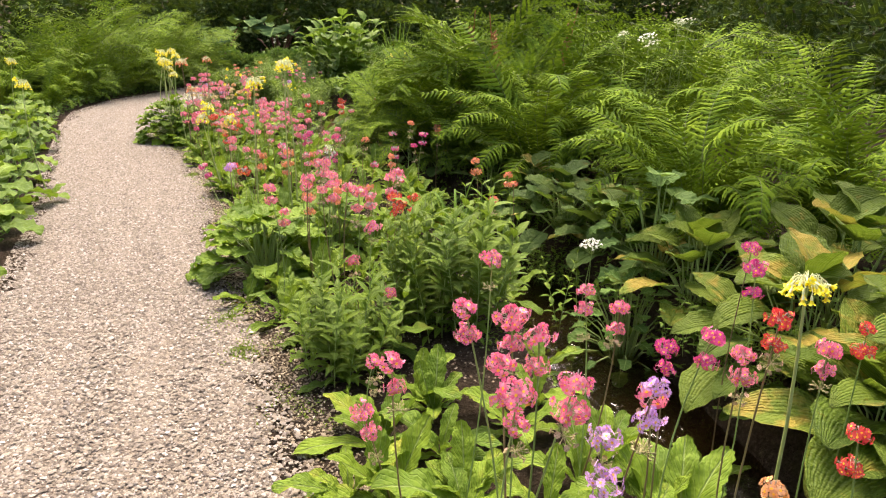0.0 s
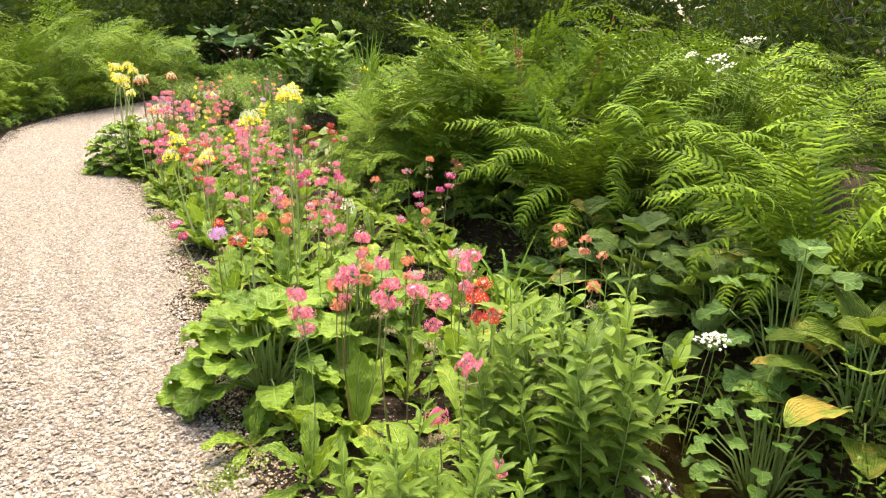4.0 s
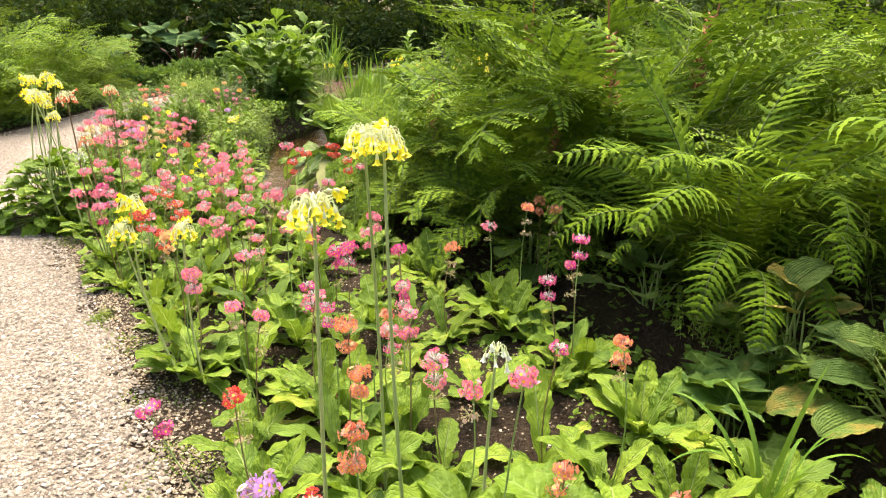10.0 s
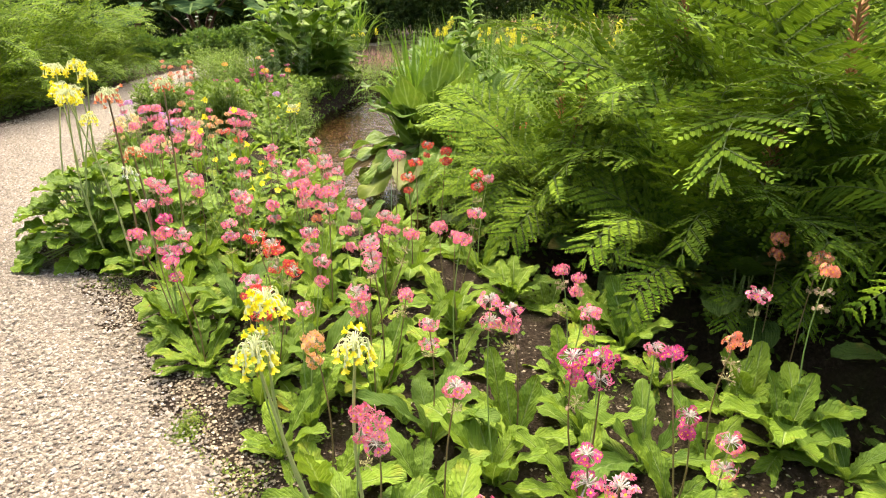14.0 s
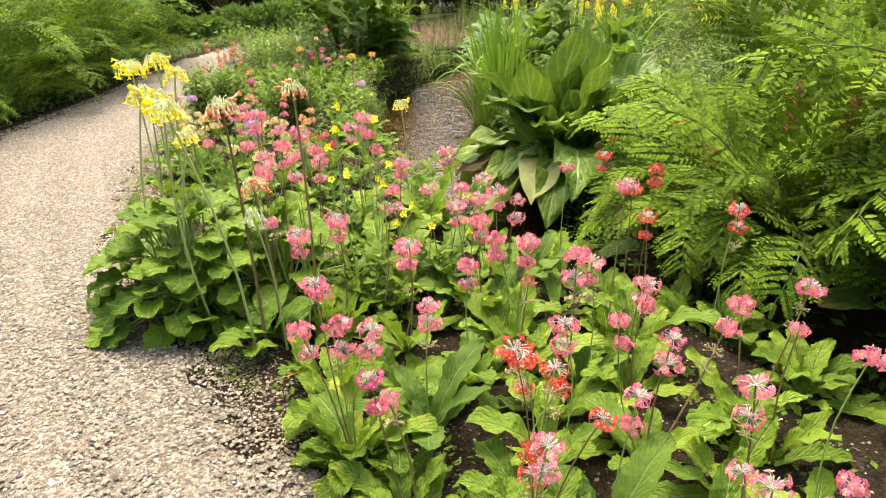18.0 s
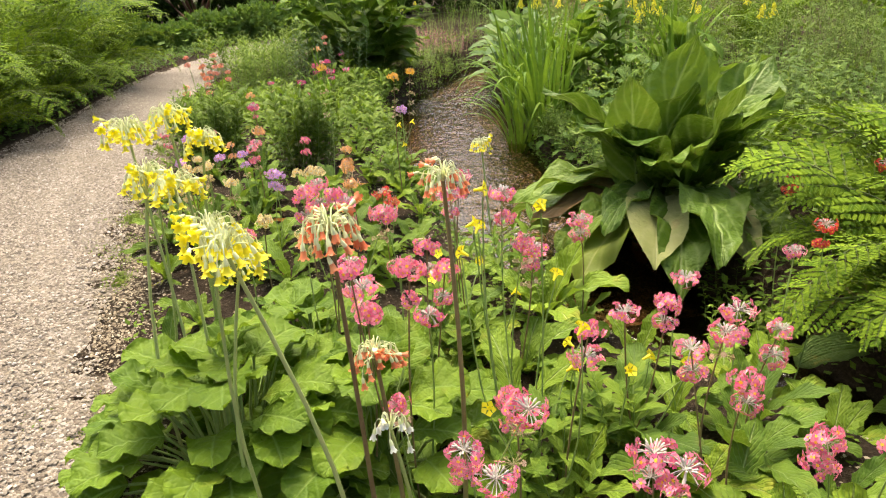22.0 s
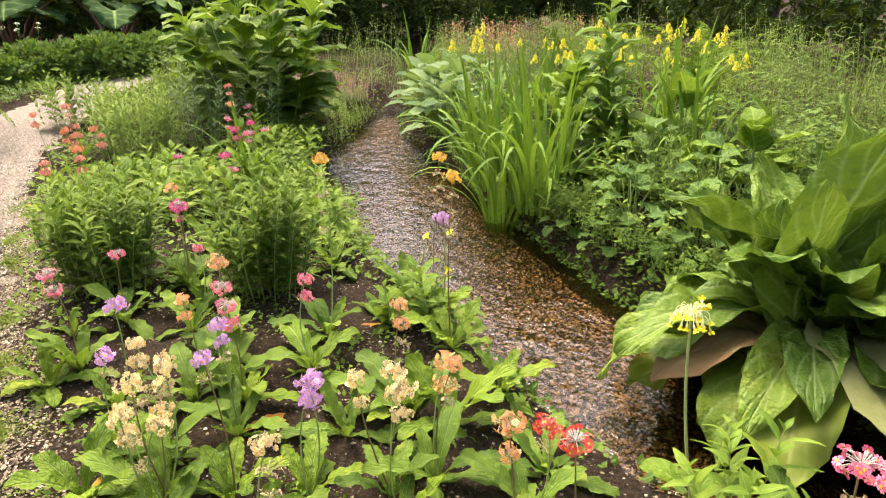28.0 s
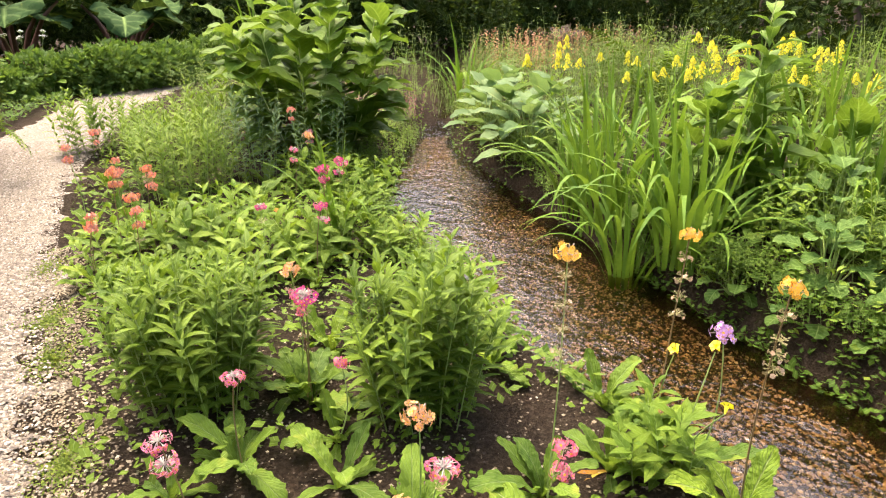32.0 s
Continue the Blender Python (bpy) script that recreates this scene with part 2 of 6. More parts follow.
M["rust"] = plain("rusty_seed", (0.18, 0.07, 0.03), (0.36, 0.17, 0.08), 0.8, glow=0.1)
M["bark"] = plain("bark", (0.035, 0.025, 0.018), (0.11, 0.08, 0.055), 0.9, 14.0, relief=0.8)
PETALS = {
    "pink": ((0.68, 0.05, 0.2), (0.84, 0.37, 0.49)),
    "magenta": ((0.533, 0.0215, 0.189), (0.705, 0.112, 0.361)),
    "red": ((0.602, 0.0258, 0.0344), (0.74, 0.112, 0.103)),
    "rose": ((0.62, 0.15, 0.12), (0.76, 0.36, 0.3)),
    "orange": ((0.66, 0.145, 0.08), (0.76, 0.36, 0.25)),
    "lilac": ((0.48, 0.2, 0.6), (0.71, 0.48, 0.79)),
    "cream": ((0.671, 0.516, 0.241), (0.757, 0.688, 0.43)),
    "salmon": ((0.688, 0.292, 0.12), (0.757, 0.499, 0.292)),
    "golden": ((0.731, 0.361, 0.0344), (0.774, 0.533, 0.138)),
    "yellow": ((0.78, 0.66, 0.014), (0.86, 0.8, 0.07)),
    "coral": ((0.705, 0.12, 0.043), (0.774, 0.361, 0.172)),
    "white": ((0.645, 0.662, 0.585), (0.731, 0.74, 0.688)),
}
for key, (a, b) in PETALS.items():
    M[key] = plain(key + "_petal", a, b, 0.55, 90.0, glow=0.3)


def gravel_material():
    n = Nodes("gravel")
    obj = n.coords("Object")
    tone = n.ramp(n.random(), (0.0, (0.046, 0.03502, 0.02938)), (0.2, (0.108, 0.08858, 0.07232)), (0.5, (0.176, 0.1504, 0.1232)), (0.85, (0.245, 0.2173, 0.1887)), (1.0, (0.385, 0.3677, 0.3559)))
    c = n.mix(n.noise(obj, 300.0), tone, (0.194, 0.1627, 0.1333))
    n.bump(n.noise(obj, 500.0), 0.3, 0.002)
    return n.set(n.mix(0.6, c, tone), 0.8)


def dirty_gravel_material():
    n = Nodes("dirty_gravel")
    obj = n.coords("Object")
    tone = n.ramp(n.random(), (0.0, (0.0266, 0.0182, 0.0122)), (0.3, (0.114, 0.0874, 0.057)), (0.75, (0.198, 0.16, 0.11)), (0.95, (0.274, 0.236, 0.175)), (1.0, (0.38, 0.342, 0.281)))
    n.bump(n.noise(obj, 500.0), 0.3, 0.002)
    return n.set(tone, 0.85)


def gravel_bed_material():
    n = Nodes("gravel_bed")
    obj = n.coords("Object")
    cell = n.voronoi(obj, 90.0, 1)
    s = n.tree.nodes.new("ShaderNodeSeparateColor")
    n.put(s.inputs[0], cell)
    tone = n.ramp(s.outputs[0], (0.0, (0.04923, 0.03801, 0.03061)), (0.35, (0.1296, 0.1075, 0.0835)), (0.7, (0.2034, 0.178, 0.1464)), (1.0, (0.3384, 0.3105, 0.2858)))
    gap = n.voronoi(obj, 90.0, 0, "DISTANCE_TO_EDGE")
    c = n.mix(n.math("MULTIPLY", n.math("SUBTRACT", 0.1, gap), 8.0, clamp=True), tone, (0.099, 0.06971, 0.05217))
    c = n.mix(n.math("MULTIPLY", n.math("SUBTRACT", n.noise(obj, 1.4, 5.0), 0.52), 2.2, clamp=True), c, (0.1539, 0.127, 0.09702))
    n.bump(n.math("ADD", gap, n.noise(obj, 40.0)), 0.7, 0.012)
    return n.set(c, 0.85)


def soil_material():
    n = Nodes("soil")
    obj = n.coords("Object")
    fine = n.noise(obj, 55.0, 6.0, 0.7)
    c = n.ramp(fine, (0.25, (0.0198, 0.0137, 0.00988)), (0.5, (0.0532, 0.038, 0.0266)), (0.75, (0.122, 0.0897, 0.0646)))
    c = n.mix(n.math("MULTIPLY", n.math("SUBTRACT", n.noise(obj, 7.0, 4.0), 0.45), 2.5, clamp=True), c, (0.057, 0.0395, 0.0274))
    green = n.math("MULTIPLY", n.math("SUBTRACT", n.noise(obj, 2.2, 6.0, 0.65), 0.56), 5.0, clamp=True)
    c = n.mix(n.math("MULTIPLY", green, 0.5), c, (0.055, 0.075, 0.016))
    n.bump(n.math("ADD", n.math("MULTIPLY", fine, 1.5), n.noise(obj, 160.0)), 1.0, 0.05)
    return n.set(c, 1.0, spec=0.1)


def stream_bed_material():
    n = Nodes("stream_bed")
    obj = n.coords("Object")
    tone = n.ramp(n.random(), (0.0, (0.0608, 0.035, 0.0122)), (0.4, (0.19, 0.122, 0.0418)), (0.8, (0.319, 0.228, 0.095)), (1.0, (0.532, 0.456, 0.289)))
    return n.set(n.mix(n.noise(obj, 40.0), tone, (0.13, 0.075, 0.033)), 0.6)


def water_material():
    n = Nodes("water")
    obj = n.coords("Object")
    tree = n.tree
    stretch = tree.nodes.new("ShaderNodeMapping")
    n.put(stretch.inputs[0], obj)
    stretch.inputs["Scale"].default_value = (1.1, 0.9, 1.0)
    ripple = n.math("ADD", n.math("MULTIPLY", n.noise(stretch.outputs[0], 7.5, 2.0, 0.5), 1.5), n.math("MULTIPLY", n.noise(stretch.outputs[0], 30.0, 3.0, 0.6), 0.4))
    nrm = n.bump(ripple, 1.0, 0.0145)
    fres = tree.nodes.new("ShaderNodeFresnel")
    fres.inputs[0].default_value = 1.68
    n.put(fres.inputs[1], nrm)
    clear = tree.nodes.new("ShaderNodeBsdfTransparent")
    clear.inputs[0].default_value = (0.71, 0.6, 0.44, 1)
    shine = tree.nodes.new("ShaderNodeBsdfGlossy")
    shine.inputs["Roughness"].default_value = 0.04
    n.put(shine.inputs["Normal"], nrm)
    m = tree.nodes.new("ShaderNodeMixShader")
    tree.links.new(fres.outputs[0], m.inputs[0])
    tree.links.new(clear.outputs[0], m.inputs[1])
    tree.links.new(shine.outputs[0], m.inputs[2])
    tree.links.new(m.outputs[0], n.out.inputs[0])
    return n.mat


M["gravel"], M["gravel_bed"], M["soil"], M["pebble"], M["water"], M["dirty"] = gravel_material(), gravel_bed_material(), soil_material(), stream_bed_material(), water_material(), dirty_gravel_material()


# ---- mesh helpers ----
class Shape:
    """Gathers faces, their UV and their material slots, and turns them into a mesh."""

    def __init__(self):
        self.v, self.f, self.uv, self.mi = [], [], [], []

    def grid(self, rows, uvs, slot=0):
        """Quads over a list of equally long rows of points."""
        o, w = len(self.v), len(rows[0])
        for r, u in zip(rows, uvs):
            self.v += [tuple(p) for p in r]
            self.uv += list(u)
        for i in range(len(rows) - 1):
            for j in range(w - 1):
                a = o + i * w + j
                self.f.append((a, a + 1, a + w + 1, a + w))
                self.mi.append(slot)

    def face(self, pts, slot=0, uv=None):
        o = len(self.v)
        self.v += [tuple(p) for p in pts]
        self.uv += list(uv) if uv else [(0.25, 0.5)] * len(pts)
        self.f.append(tuple(range(o, o + len(pts))))
        self.mi.append(slot)

    def tube(self, pts, radii, sides=4, slot=0):
        o = len(self.v)
        for i, (p, r) in enumerate(zip(pts, radii)):
            p = Vector(p)
            t = (Vector(pts[min(i + 1, len(pts) - 1)]) - Vector(pts[max(i - 1, 0)])).normalized()
            x = t.orthogonal().normalized()
            y = t.cross(x)
            for k in range(sides):
                a = 2 * math.pi * k / sides
                self.v.append(tuple(p + r * (math.cos(a) * x + math.sin(a) * y)))
                self.uv.append((0.25, i / len(pts)))
        for i in range(len(pts) - 1):
            for k in range(sides):
                a, b = o + i * sides + k, o + i * sides + (k + 1) % sides
                self.f.append((a, b, b + sides, a + sides))
                self.mi.append(slot)

    def add(self, other, m, slot_shift=0):
        o = len(self.v)
        self.v += [tuple(m @ Vector(p)) for p in other.v]
        self.uv += other.uv
        self.f += [tuple(i + o for i in f) for f in other.f]
        self.mi += [s + slot_shift for s in other.mi]

    def mesh(self, name, *mats, smooth=True):
        me = bpy.data.meshes.new(name)
        me.from_pydata(self.v, [], self.f)
        for m in mats:
            me.materials.append(m)
        layer = me.uv_layers.new(name="UVMap")
        idx = np.empty(len(me.loops), dtype=np.int32)
        me.loops.foreach_get("vertex_index", idx)
        layer.data.foreach_set("uv", np.array(self.uv, dtype=np.float32)[idx].ravel())
        me.polygons.foreach_set("material_index", np.array(self.mi, dtype=np.int32))
        me.polygons.foreach_set("use_smooth", np.full(len(me.polygons), smooth))
        me.update()
        return me


def thing(name, at, label, category, group="", turn=0.0, size=1.0):
    ob = new(name)
    ob.empty_display_size = 0.05
    ob.matrix_basis = pose(*at, 0, 0, turn) @ Matrix.Scale(size, 4)
    return tagged(ob, label, category, group)


def part(name, me, parent, m=None, label=""):
    ob = new(name, me)
    ob.parent = parent
    if m is not None:
        ob.matrix_basis = m
    return tagged(ob, label, "", "", "stuff" if name == "leafy_stem" else "")


def single(name, me, label, category, kind="", m=None):
    ob = new(name, me)
    if m is not None:
        ob.matrix_basis = m
    return tagged(ob, label, category, "", kind)


def spoon(s):       # primula: narrow foot, broad rounded end
    return (0.2 + 0.8 * min(1, s * 1.6) ** 1.2) * max(0, 1 - s ** 6) ** 0.5


def oval(s):        # hosta, dock: broadest below the middle
    return math.sin(math.pi * min(1, max(0, s)) ** 0.72) ** 0.75 + 0.02


def heart(s):       # cowslip: round with a blunt end
    return max(0.0, 1 - (2 * max(0.0, s) ** 0.8 - 1) ** 2) ** 0.45


def lance(s):
    return math.sin(math.pi * s ** 0.8) + 0.02


def paddle(s):      # skunk cabbage
    return (0.18 + 0.82 * abs(math.sin(math.pi * s ** 1.2)) ** 0.8) * max(0, 1 - s ** 8) ** 0.5


def strap(s):
    return max(0.04, (0.75 + 0.25 * math.sin(math.pi * s)) * max(0, 1 - s ** 3) ** 0.7)


def blade(L, W, prof, e0, e1, fold=0.25, wave=0.0, waves=3.0, nl=9, nw=4, stalk=0.0, rag=0.0, rng=random, bend=1.0, slot=0, side=0.0, tooth=0.0):
    """A leaf that leaves the origin along +y, rising at e0 degrees and ending at e1; stalk is the share taken by its stalk."""
    s_ = Shape()
    rows, uvs, y, z, x, last = [], [], 0.0, 0.0, 0.0, 0.0
    ph = rng.uniform(0, 6.28)
    for i in range(nl + 1):
        s = 0.45 * i / nl + 0.55 * math.sin(math.pi / 2 * i / nl)
        a = radians(e0 + (e1 - e0) * s ** bend)
        if i:
            y, z, x = y + math.cos(a) * L * (s - last), z + math.sin(a) * L * (s - last), x + side * L * (s - last) * s
        last = s
        if s < stalk:
            w, q = 0.07 * W, 0.0
        else:
            q = (s - stalk) / (1 - stalk)
            w = max(W * prof(q), 0.05 * W)
        row, uv = [], []
        for j in range(nw + 1):
            u = 2 * j / nw - 1
            edge = abs(u) ** 2
            r = (rng.uniform(-rag, rag) + (tooth if i % 2 else -tooth)) * edge * w if s > stalk else 0
            h = fold * abs(u) * w / 2 + wave * W * math.sin(waves * 6.28 * s + ph + (1.7 if u > 0 else 0)) * edge * (s > stalk) + 0.4 * wave * w * math.sin(waves * 11 * s + 2 * ph) * math.cos(2.8 * u + ph) * (s > stalk) + rng.uniform(-rag, rag) * 0.3 * w * edge
            row.append((x + u * w / 2 * (1 - 0.12 * fold) + (r if u > 0 else -r), y - math.sin(a) * h, z + math.cos(a) * h))
            uv.append((j / nw, s))
        rows.append(row), uvs.append(uv)
    s_.grid(rows, uvs, slot)
    return s_


def stalked_leaf(foot, P, turn, L, W, prof, e0, e1, mat, rng, stem=None, **kw):
    """A leaf blade at P, heading turn, on a leaf stalk that rises from foot."""
    s = Shape()
    foot, P = Vector(foot), Vector(P)
    mid = foot.lerp(P, 0.5) + Vector((0, 0, 0.18 * (P - foot).length))
    s.tube([foot, foot.lerp(mid, 0.6), mid, mid.lerp(P, 0.6), P], [0.006, 0.005, 0.0045, 0.004, 0.0035], 4, 1)
    s.add(blade(L, W, prof, e0, e1, rng=rng, **kw), Matrix.Translation(P) @ pose(0, 0, 0, 0, rng.uniform(-14, 14), turn))
    return s.mesh("leaf", mat, stem or M["stem"])

# ---- the lie of the land ----
EDGE_Y = [-6.0, 0.0, 1.8, 2.9, 3.9, 5.0, 6.1, 7.0, 7.7, 8.1, 8.7, 9.3, 10.5, 11.7, 13.5, 15.5, 17.5, 19.5, 21.2, 23.0, 26.0]
EDGE_X = [1.9, 0.3, -0.36, -0.86, -1.35, -1.72, -2.2, -2.68, -3.03, -3.42, -3.74, -3.87, -4.05, -4.2, -4.3, -4.35, -4.05, -3.65, -3.1, -1.9, 1.0]
FAR_Y = [-6.0, 0.0, 3.7, 4.4, 6.4, 9.3, 10.5, 12.2, 13.9, 16.4, 18.0, 20.3, 22.0, 24.0, 26.0]
FAR_X = [0.3, -1.35, -2.5, -2.78, -3.78, -5.12, -5.6, -5.78, -5.5, -5.35, -5.1, -4.6, -3.6, -1.8, -0.2]
WATER_Y = [-6.0, 0.0, 2.0, 3.0, 4.2, 5.0, 6.0, 7.0, 8.0, 9.0, 9.8, 10.6, 11.6, 12.6, 13.6, 14.6, 15.6, 16.6, 17.6, 19.0, 24.0]
WATER_L = [1.8, 1.3, 0.86, 0.64, 0.55, 0.2, -0.02, -0.5, -1.06, -1.62, -1.95, -2.05, -2.12, -2.2, -2.2, -2.0, -1.65, -1.15, -0.55, 0.3, 2.5]
WATER_R = [2.7, 1.95, 1.45, 1.25, 1.0, 0.65, 0.32, -0.22, -0.72, -0.95, -1.0, -1.05, -1.05, -0.95, -0.85, -0.72, -0.58, -0.42, -0.1, 0.8, 3.1]
WATER = -0.31


def path_right(y):
    return float(np.interp(y, EDGE_Y, EDGE_X))


def path_left(y):
    return float(np.interp(y, FAR_Y, FAR_X))


def lie(x, y):
    """The height of the ground."""
    x, y = np.asarray(x, float), np.asarray(y, float)
    l, r = np.interp(y, WATER_Y, WATER_L), np.interp(y, WATER_Y, WATER_R)
    out = np.maximum(l - x, x - r)
    k = np.clip((out + 0.05) / np.where(x > r, 0.22, 0.34), 0, 1)
    k = k * k * (3 - 2 * k)
    on_path = (x < np.interp(y, EDGE_Y, EDGE_X)) & (x > np.interp(y, FAR_Y, FAR_X))
    lumps = 0.016 * np.sin(5.1 * x + 1.3 * y) * np.sin(4.3 * y - 2.2 * x) + 0.008 * np.sin(13 * x) * np.sin(11 * y + 3 * x)
    right = np.clip((x - r - 0.3) / 3, 0, 1) * 0.12
    return -0.40 + 0.40 * k + np.where(on_path, 0, lumps * k) + right


def ground():
    xs = np.concatenate([[-400, -120, -50, -25, -16, -12, -9.5], np.arange(-8, 3.6, 0.085), [4, 5, 6, 8, 10, 13, 18, 28, 60, 140, 400]])
    ys = np.concatenate([[-300, -100, -40, -20, -10, -6, -4, -3, -2, -1.2, -0.6], np.arange(0, 18.2, 0.085), [19, 20, 21, 22, 23, 24, 26, 28, 32, 38, 50, 90, 180, 500]])
    X, Y = np.meshgrid(xs, ys)
    Z = lie(X, Y)
    V = np.stack([X, Y, Z], -1).reshape(-1, 3)
    w = len(xs)
    i = np.arange(len(ys) - 1)[:, None] * w + np.arange(w - 1)[None]
    F = np.stack([i, i + 1, i + w + 1, i + w], -1).reshape(-1, 4)
    me = bpy.data.meshes.new("ground")
    me.from_pydata(V.tolist(), [], F.tolist())
    me.materials.append(M["soil"])
    me.polygons.foreach_set("use_smooth", np.full(len(F), True))
    single("ground", me, "dark moist garden soil with moss and scattered grit", "ground", "structure")


def gravel_path():
    s = Shape()
    rng = random.Random(4)
    rows, uvs = [], []
    for y in np.arange(-6, 25.9, 0.06):
        a, b = path_left(y) + rng.uniform(-0.05, 0.05), path_right(y) + 0.07 + rng.uniform(-0.08, 0.08)
        rows.append([(a + (b - a) * k / 8, y, 0.008 + 0.006 * math.sin(3 * k + 2.1 * y) - (0.02 if k in (0, 8) else 0)) for k in range(9)])
        uvs.append([(k / 8, y) for k in range(9)])
    s.grid(rows, uvs)
    single("path", s.mesh("path", M["gravel_bed"]), "pale beige gravel garden path curving between beds", "path", "structure")


def stones(name, count, place, size, mat, label, category, seed, flat=0.6):
    """Many small angular stones in one mesh; place gives each one's x, y and z."""
    g = np.random.default_rng(seed)
    base = np.array([(1, 0, 0), (-1, 0, 0), (0, 1, 0), (0, -1, 0), (0, 0, 1)], float)
    base[:4, 2] = -0.25
    tris = np.array([(0, 2, 4), (2, 1, 4), (1, 3, 4), (3, 0, 4)])
    x, y, z = place(g, count)
    count = len(x)
    r = size[0] + (size[1] - size[0]) * g.random(count) ** 2
    v = base[None] * r[:, None, None] * (1 + g.uniform(-0.35, 0.35, (count, 5, 3)))
    v[:, :, 2] *= flat
    v[:, :, 0] *= g.uniform(0.7, 1.3, (count, 1))
    a = g.uniform(0, 6.28, count)
    c, s = np.cos(a)[:, None], np.sin(a)[:, None]
    tilt = g.uniform(-0.5, 0.5, count)[:, None]
    vz = v[:, :, 2] + tilt * v[:, :, 0] * 0.6
    vx, vy = v[:, :, 0] * c - v[:, :, 1] * s, v[:, :, 0] * s + v[:, :, 1] * c
    V = np.stack([vx + x[:, None], vy + y[:, None], vz + z[:, None]], -1).reshape(-1, 3).astype(np.float32)
    F = (tris[None] + 5 * np.arange(count)[:, None, None]).reshape(-1).astype(np.int32)
    me = bpy.data.meshes.new(name)
    n = len(F) // 3
    me.vertices.add(len(V)), me.loops.add(len(F)), me.polygons.add(n)
    me.vertices.foreach_set("co", V.ravel())
    me.loops.foreach_set("vertex_index", F)
    me.polygons.foreach_set("loop_start", np.arange(0, 3 * n, 3, dtype=np.int32))
    me.polygons.foreach_set("loop_total", np.full(n, 3, dtype=np.int32))
    me.update(calc_edges=True)
    me.materials.append(mat)
    return single(name, me, label, category, "stuff")


def on_path(g, count):
    y = 1.0 + 16.5 * g.random(count) ** 1.35
    l, r = np.interp(y, FAR_Y, FAR_X), np.interp(y, EDGE_Y, EDGE_X)
    u = g.random(count)
    x = l + (r - l + 0.03) * u
    return x, y, np.full(count, 0.013) + g.uniform(-0.003, 0.003, count)


def beside_path(g, count):
    y = 1.0 + 13.0 * g.random(count)
    r = np.interp(y, EDGE_Y, EDGE_X)
    x = r + g.normal(0.06, 0.11, count)
    return x, y, np.maximum(lie(x, y), 0.0 - 0.3 * (x > r + 0.05)) + 0.004


def in_clumps(g, count):
    x, y, z = beside_path(g, count)
    keep = np.sin(7.1 * y + 3 * np.sin(2.3 * y)) + 0.6 * np.sin(19 * y + 23 * x) > 0.35
    return x[keep], y[keep], z[keep]


def in_cushions(g, count):
    """Round cushions on the path edge near the bend."""
    c = np.array([(-4.22, 12.55, 0.09), (-4.14, 11.8, 0.1), (-4.27, 12.95, 0.07), (-4.1, 11.3, 0.08), (-4.3, 13.7, 0.08), (-4.05, 10.8, 0.06), (-3.92, 9.9, 0.06), (-2.32, 6.3, 0.05), (-1.02, 3.1, 0.08), (-0.86, 2.75, 0.07)])
    i = g.integers(0, len(c), count)
    a, r = g.uniform(0, 6.28, count), np.abs(g.normal(0, 0.6, count)) * c[i, 2]
    x, y = c[i, 0] + r * np.cos(a), c[i, 1] + 1.8 * r * np.sin(a)
    return x, y, lie(x, y) + 0.014 * g.random(count)


def in_bed(g, count):
    y = 2.5 + 11.5 * g.random(count)
    l, r = np.interp(y, EDGE_Y, EDGE_X), np.interp(y, WATER_Y, WATER_L)
    x = l + (r - l) * g.random(count)
    return x, y, lie(x, y) + 0.002


def in_stream(g, count):
    y = 9.5 + 8.5 * g.random(count) ** 1.3
    l, r = np.interp(y, WATER_Y, WATER_L), np.interp(y, WATER_Y, WATER_R)
    x = l + (r - l) * g.random(count)
    return x, y, lie(x, y) + 0.004


def water():
    s = Shape()
    rows, uvs = [], []
    for y in np.arange(-6, 24.01, 0.25):
        a, b = float(np.interp(y, WATER_Y, WATER_L)) - 0.25, float(np.interp(y, WATER_Y, WATER_R)) + 0.25
        rows.append([(a + (b - a) * k / 4, y, WATER) for k in range(5)])
        uvs.append([(k / 4, y) for k in range(5)])
    s.grid(rows, uvs)
    single("water", s.mesh("water", M["water"]), "shallow clear rippling stream over brown gravel", "stream", "structure")


ground()
gravel_path()
water()


# ---- primulas ----
def rosette_leaves(prof, mat, count, length, width, seed, **kw):
    rng = random.Random(seed)
    out = []
    for i in range(count):
        L = rng.uniform(*length)
        out.append(blade(L, L * rng.uniform(*width), prof, rng.uniform(*kw.get("up", (45, 70))), rng.uniform(*kw.get("tip", (-35, 15))), rng.uniform(0.15, 0.4),
                         kw.get("wave", 0.05), rng.uniform(2, 4), kw.get("nl", 9), kw.get("nw", 4), kw.get("stalk", 0.0), kw.get("rag", 0.05), rng, side=rng.uniform(-0.15, 0.15), tooth=kw.get("tooth", 0.0)).mesh("leaf", mat))
    return out


PRIMULA_LEAF = rosette_leaves(spoon, M["primula"], 10, (0.19, 0.29), (0.29, 0.37), 1, up=(54, 82), tip=(-12, 52), wave=0.1, rag=0.03, nl=18, tooth=0.035)
PRIMULA_LOW = rosette_leaves(spoon, M["primula"], 6, (0.16, 0.24), (0.30, 0.38), 2, up=(18, 42), tip=(-45, -10), wave=0.08, rag=0.03, nl=16, tooth=0.035)
DARK_LEAF = rosette_leaves(spoon, M["primula_dark"], 6, (0.2, 0.3), (0.25, 0.32), 6, up=(54, 82), tip=(-12, 50), wave=0.09, rag=0.03, nl=18, tooth=0.04)
DARK_LOW = rosette_leaves(spoon, M["primula_dark"], 5, (0.17, 0.26), (0.26, 0.34), 7, up=(18, 42), tip=(-45, -10), wave=0.08, rag=0.03, nl=16, tooth=0.04)
